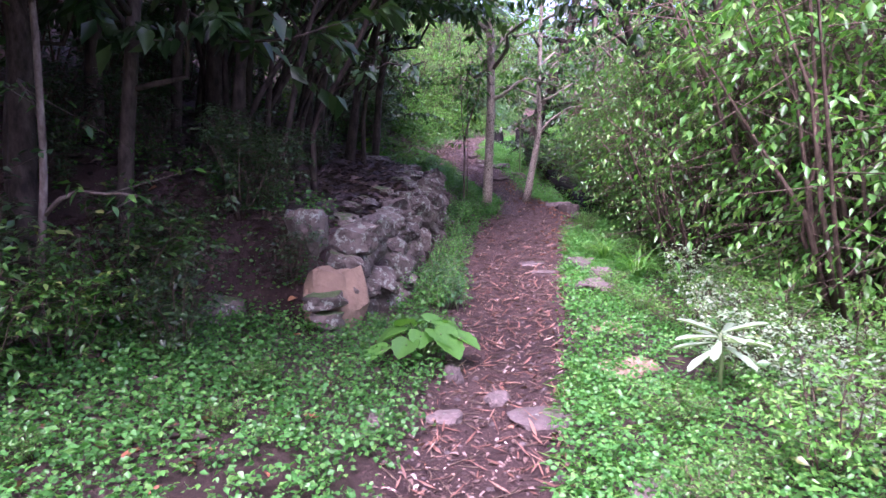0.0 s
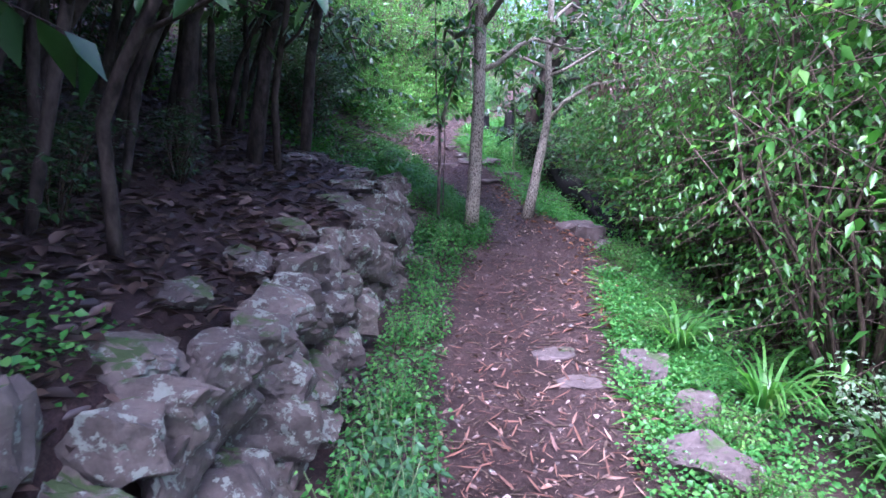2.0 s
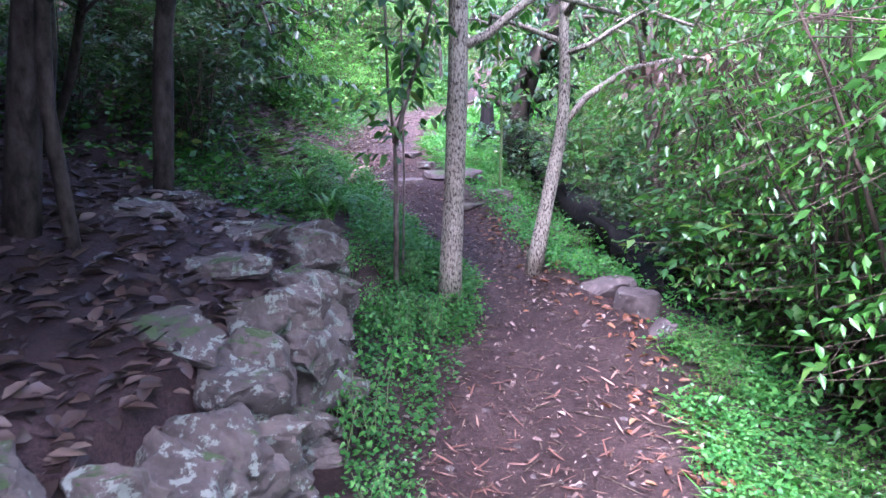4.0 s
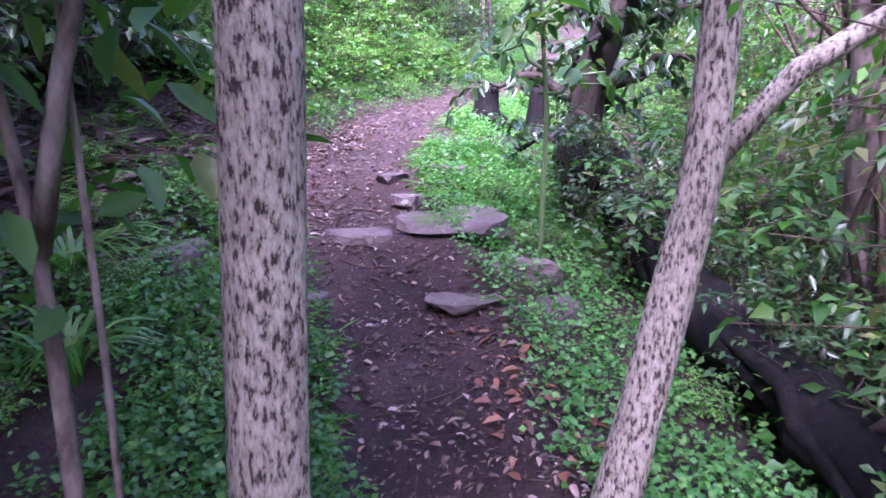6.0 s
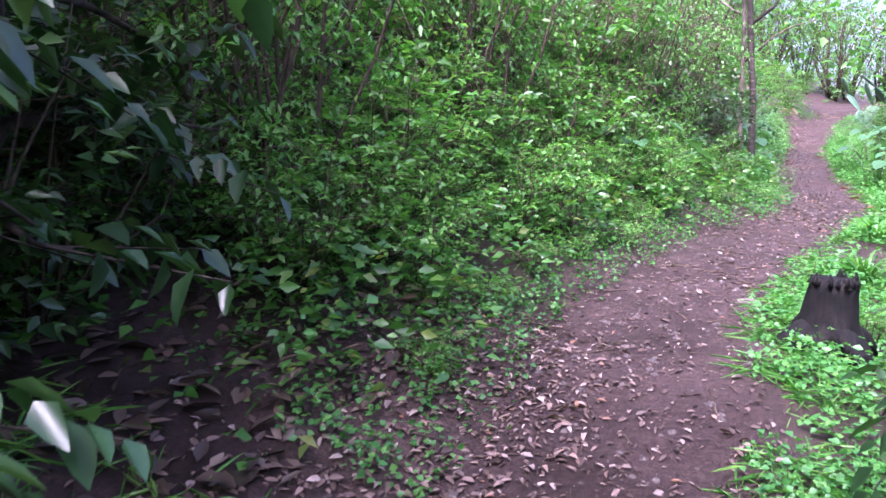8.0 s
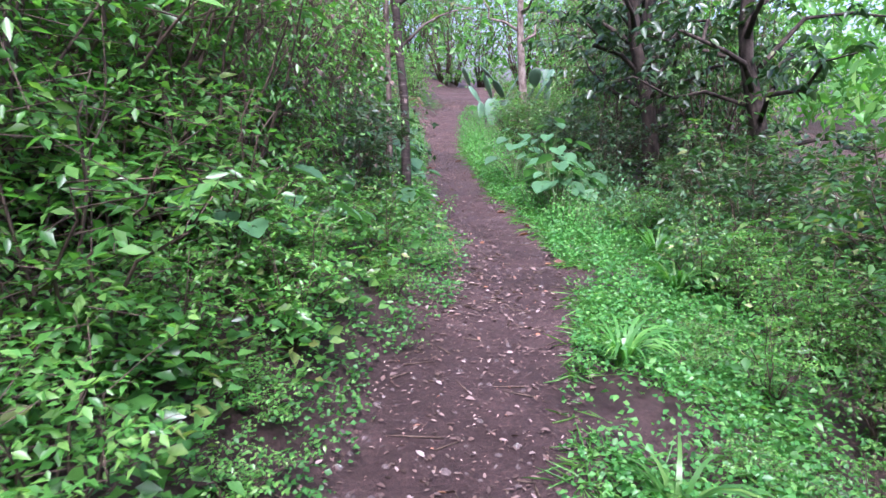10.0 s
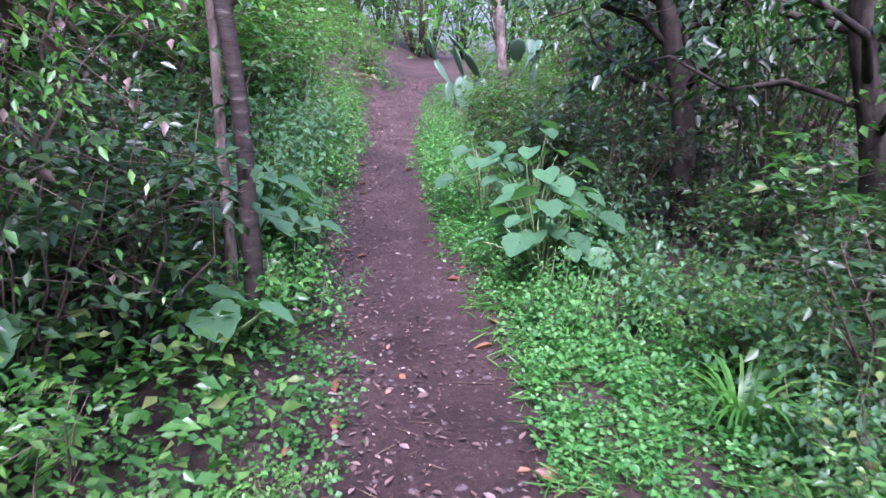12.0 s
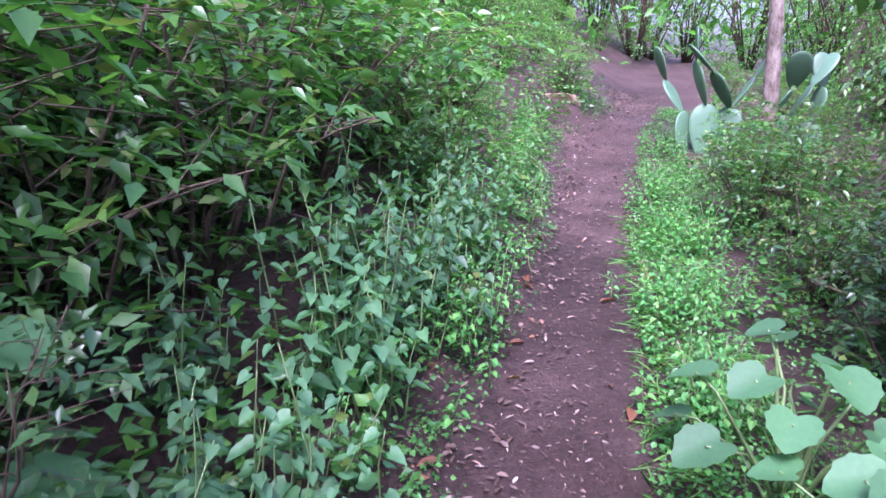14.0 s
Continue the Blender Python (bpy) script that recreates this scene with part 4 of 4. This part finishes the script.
def scatter(count, y0, y1, side, far, bias=1.0, lap=.06):
    y = rng.uniform(y0, y1, count)
    d = far * rng.uniform(0, 1, count) ** bias - lap * rng.uniform(0, 1, count)
    x = np.where(side > 0, way_r(y) + d, way_l(y) - d)
    keep = waves(x * 1.3, y * 1.3) > -.75
    if side < 0:
        keep &= ~((y > 4.4) & (y < 9.7) & (x < np.interp(y, WALL_Y, WALL_X) + .05))
    return np.stack([x, y], -1)[keep]


cover("clover", "carpet of small bright green clover-like herbs", np.concatenate([scatter(5200, .6, 4.6, -1, 2.6), scatter(1500, 4.4, 9.6, -1, .8), scatter(1500, 9.3, 12.4, -1, .7), scatter(1800, 9.5, 11.2, -1, 1.9), scatter(1300, 13.3, 20, -1, .8), scatter(900, 20, 30, -1, .5)]), 7, .025, HERB, .015, .11, [(0.5, 0.5)])
cover("clover", "carpet of small bright green clover-like herbs", np.concatenate([scatter(2600, .8, 5, 1, 1.4, 1, 0), scatter(1800, 5, 9.6, 1, .7), scatter(1500, 10.2, 14, 1, .9), scatter(2600, 14, 20, 1, 1.2), scatter(1300, 19, 30, 1, .5)]), 7, .025, HERB, .015, .1, [(0.5, 0.5)])
def wide(count, y0, y1, side, near, far):
    y = rng.uniform(y0, y1, count)
    d = rng.uniform(near, far, count)
    return np.stack([np.where(side > 0, way_r(y) + d, way_l(y) - d), y], -1)


cover("undergrowth", "mixed green undergrowth covering the bank", np.concatenate([wide(900, 13.5, 30, -1, .12, .8), wide(2400, 13.5, 36, -1, .5, 5), wide(700, 9.8, 13.5, -1, 1.2, 4), wide(600, 0, 4.2, -1, 2, 5), wide(1400, 13, 22, -1, .3, 3)]), 5, .062, GREEN, .03, .35, DIAMOND, .6, .6, category="undergrowth")
cover("undergrowth", "mixed green undergrowth covering the slope", np.concatenate([wide(1500, 1, 10, 1, .9, 4.5), wide(3600, 10, 36, 1, .7, 6)]), 5, .062, GREEN, .03, .3, DIAMOND, .6, .6, category="undergrowth")
cover("undergrowth", "small-leaved green herbs along the path edge", np.concatenate([wide(2200, 10, 27, 1, .15, 1.4), wide(800, 3.0, 5.2, -1, .9, 3.2), wide(900, 5, 10, 1, .5, 2.2), wide(900, .6, 3.4, -1, .1, 2.8)]), 6, .034, HERB, .02, .16, DIAMOND, .6, .7, category="undergrowth")
cover("grass", "thin grass blades along the path edge", np.concatenate([scatter(2400, 12.6, 20, 1, 1.1), scatter(700, 20, 26, 1, .6), scatter(500, 10, 13, -1, 1.2), scatter(500, 6, 9.5, 1, .6), scatter(500, 1, 4, 1, .8)]), 7, .12, BRIGHT, .0, .03, BLADE, 1.0, .06)


def litter(name, label, count, y0, y1, mat, size, x_of):
    y = rng.uniform(y0, y1, count)
    x = x_of(y)
    a = rng.uniform(0, 6.283, count)
    P = on_ground(x, y, .008)
    D = np.stack([np.cos(a), np.sin(a), rng.normal(0.05, .18, count)], -1)
    N = unit(np.array([0, 0, 1.0]) + rng.normal(0, .3, (count, 3)))
    L = size * rng.uniform(.5, 1.35, count)
    ob = leaves(name, P, D, N, L, L * (rng.uniform(.08, .16, count) if mat is STRAW else rng.uniform(.3, .55, count)), mat, None, label, outline=OVAL, fold=.3, droop=rng.uniform(-.3, .4))
    return tagged(ob, "", "leaf litter", "", "stuff")


def across(lo, hi):
    return lambda y: way_l(y) + (way_r(y) - way_l(y)) * rng.uniform(lo, hi, len(y))


litter("fallen_leaves", "dry brown fallen leaves scattered on the path", 1700, .5, 12, DRY, .04, across(-.1, 1.1))
litter("fallen_leaves", "dry brown fallen leaves scattered on the path", 2000, 10, 19, DRY, .033, across(-.1, 1.1))
litter("fallen_leaves", "drift of dry leaves along the path edge", 3000, 12.0, 14.8, DRY, .036, lambda y: way_l(y) + rng.normal(-.12, .3, len(y)))
litter("fallen_leaves", "fallen leaves and crumbs on the narrow path", 2000, 18, 32, DRY, .04, lambda y: way_l(y) + rng.normal(.05, .22, len(y)))
litter("fallen_leaves", "orange fallen leaves at the path edge", 300, 7.5, 11.5, ORANGE, .062, lambda y: way_r(y) + rng.normal(0, .13, len(y)))
litter("fallen_leaves", "damp dark leaf litter covering the shaded terrace", 9000, 4.6, 12.5, DARK_BROWN, .085, lambda y: np.interp(y, WALL_Y, WALL_X) - .25 - 3.2 * rng.uniform(0, 1, len(y)) ** 1.4)
litter("fallen_leaves", "damp brown leaf litter on the bank", 3000, 11, 15, DARK_BROWN, .09, lambda y: way_l(y) - rng.uniform(.3, 3, len(y)))
litter("fallen_leaves", "damp brown leaf litter below the wall end", 1500, 2.6, 4.8, DARK_BROWN, .08, lambda y: -1 - rng.uniform(0, 2.6, len(y)))
litter("fallen_leaves", "narrow reddish straw-like leaves lying on the path", 1500, .5, 9, STRAW, .085, across(.05, 1.08))
litter("fallen_leaves", "large orange fallen leaves along the narrow path", 60, 18.5, 25, ORANGE, .1, lambda y: np.where(rng.uniform(0, 1, len(y)) < .5, way_l(y) - .05, way_r(y) + .03) + rng.normal(0, .1, len(y)))
litter("fallen_leaves", "orange fallen leaves under the herbs", 120, 1.5, 5, ORANGE, .08, lambda y: way_l(y) - rng.uniform(.4, 2.2, len(y)))


litter("crumbs", "small crumbs of bark and soil on the path", 6000, .5, 32, DRY, .014, across(-.05, 1.05))
litter("crumbs", "small dark crumbs of bark and soil on the path", 6000, .5, 32, DARK_BROWN, .022, across(-.05, 1.05))


def far_woods(count):
    """Distant clumps of leaves, with gaps and an uneven top, all round the place."""
    a = rng.uniform(-.6, 1.75, count // 40)
    r = rng.uniform(14, 45, count // 40)
    cx, cy = 2.5 + r * np.sin(a), 20 + r * np.cos(a)
    side = rng.uniform(0, 1, len(cx)) < .4
    cx, cy = np.where(side, rng.uniform(9, 30, len(cx)), cx), np.where(side, rng.uniform(-5, 45, len(cx)), cy)
    top = rng.uniform(1.5, 8, len(cx))
    k = 40
    P = np.stack([np.repeat(cx, k) + rng.normal(0, 1.1, len(cx) * k), np.repeat(cy, k) + rng.normal(0, 1.1, len(cx) * k), 0 * np.repeat(cx, k)], -1)
    P[:, 2] = ground_z(P[:, 0], P[:, 1]) + np.abs(np.repeat(top, k) * rng.uniform(0, 1, len(P)) ** .7 + rng.normal(0, .3, len(P)))
    D = rng.normal(0, 1, (len(P), 3)) + [0, 0, -.4]
    L = .32 * rng.uniform(.5, 1.4, len(P))
    return tagged(leaves("far_woods", P, D, rng.normal(0, .7, (len(P), 3)) + [0, 0, 1.0], L, L * .55, BRIGHT, None, "distant bright green woodland beyond the path", outline=DIAMOND), "", "woods", "", "stuff")


far_woods(36000)


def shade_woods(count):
    """Dark woodland added on the slope above the path and behind its start to block light."""
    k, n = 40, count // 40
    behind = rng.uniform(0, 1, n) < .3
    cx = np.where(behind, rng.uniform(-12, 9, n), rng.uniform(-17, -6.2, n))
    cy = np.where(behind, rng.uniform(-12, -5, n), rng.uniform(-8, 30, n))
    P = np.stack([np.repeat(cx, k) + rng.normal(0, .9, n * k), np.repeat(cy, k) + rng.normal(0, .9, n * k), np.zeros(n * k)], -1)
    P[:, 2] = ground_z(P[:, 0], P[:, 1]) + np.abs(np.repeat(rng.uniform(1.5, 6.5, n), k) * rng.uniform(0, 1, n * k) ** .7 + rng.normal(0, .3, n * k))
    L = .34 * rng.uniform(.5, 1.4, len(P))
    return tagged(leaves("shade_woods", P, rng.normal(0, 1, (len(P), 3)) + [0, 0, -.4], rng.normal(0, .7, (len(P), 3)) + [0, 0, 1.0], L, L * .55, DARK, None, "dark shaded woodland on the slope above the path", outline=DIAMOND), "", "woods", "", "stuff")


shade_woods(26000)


def twigs(count, y0, y1, x_of, length):
    t = Tubes()
    y = rng.uniform(y0, y1, count)
    for x, yy in zip(x_of(y), y):
        a, l = rng.uniform(0, 3.14), length * rng.uniform(.4, 1.4)
        ends = [(x - l * math.cos(a) / 2, yy - l * math.sin(a) / 2), (x + l * math.cos(a) / 2, yy + l * math.sin(a) / 2)]
        t.add([(px, py, gz(px, py) + .006) for px, py in ends], [.004, .002], 4)
    return tagged(t.made("twig_litter", TWIG, None, "thin broken twigs lying on the path"), "", "twigs", "", "stuff")


def pebbles(count, y0, y1):
    """Small stones and clods pressed into the path."""
    corners = np.array([(1, 0, 0), (.5, .8, 0), (-.5, .8, 0), (-1, 0, 0), (-.5, -.8, 0), (.5, -.8, 0), (.1, .1, .6)])
    sides = [(i, (i + 1) % 6, 6) for i in range(6)]
    y = rng.uniform(y0, y1, count)
    x = across(-.05, 1.05)(y)
    verts, faces = [], []
    for px, py in zip(x, y):
        a, r_ = rng.uniform(0, 6.283), .006 + .02 * rng.uniform(0, 1) ** 4
        c, s_ = math.cos(a) * r_, math.sin(a) * r_
        z = gz(px, py) - .002
        q = len(verts)
        for u, v, w in corners * rng.uniform(.75, 1.25, (7, 3)):
            verts.append((px + u * c - v * s_, py + u * s_ + v * c, z + w * r_))
        faces += [(q + i, q + j, q + k) for i, j, k in sides]
    return tagged(part("pebbles", verts, faces, PATH_ROCK, None, "small stones and earth clods pressed into the path"), "", "pebbles", "", "stuff")


pebbles(2600, .8, 22)
twigs(420, 1, 10, across(0, 1), .14)
twigs(160, 10, 20, across(-.2, 1.1), .16)
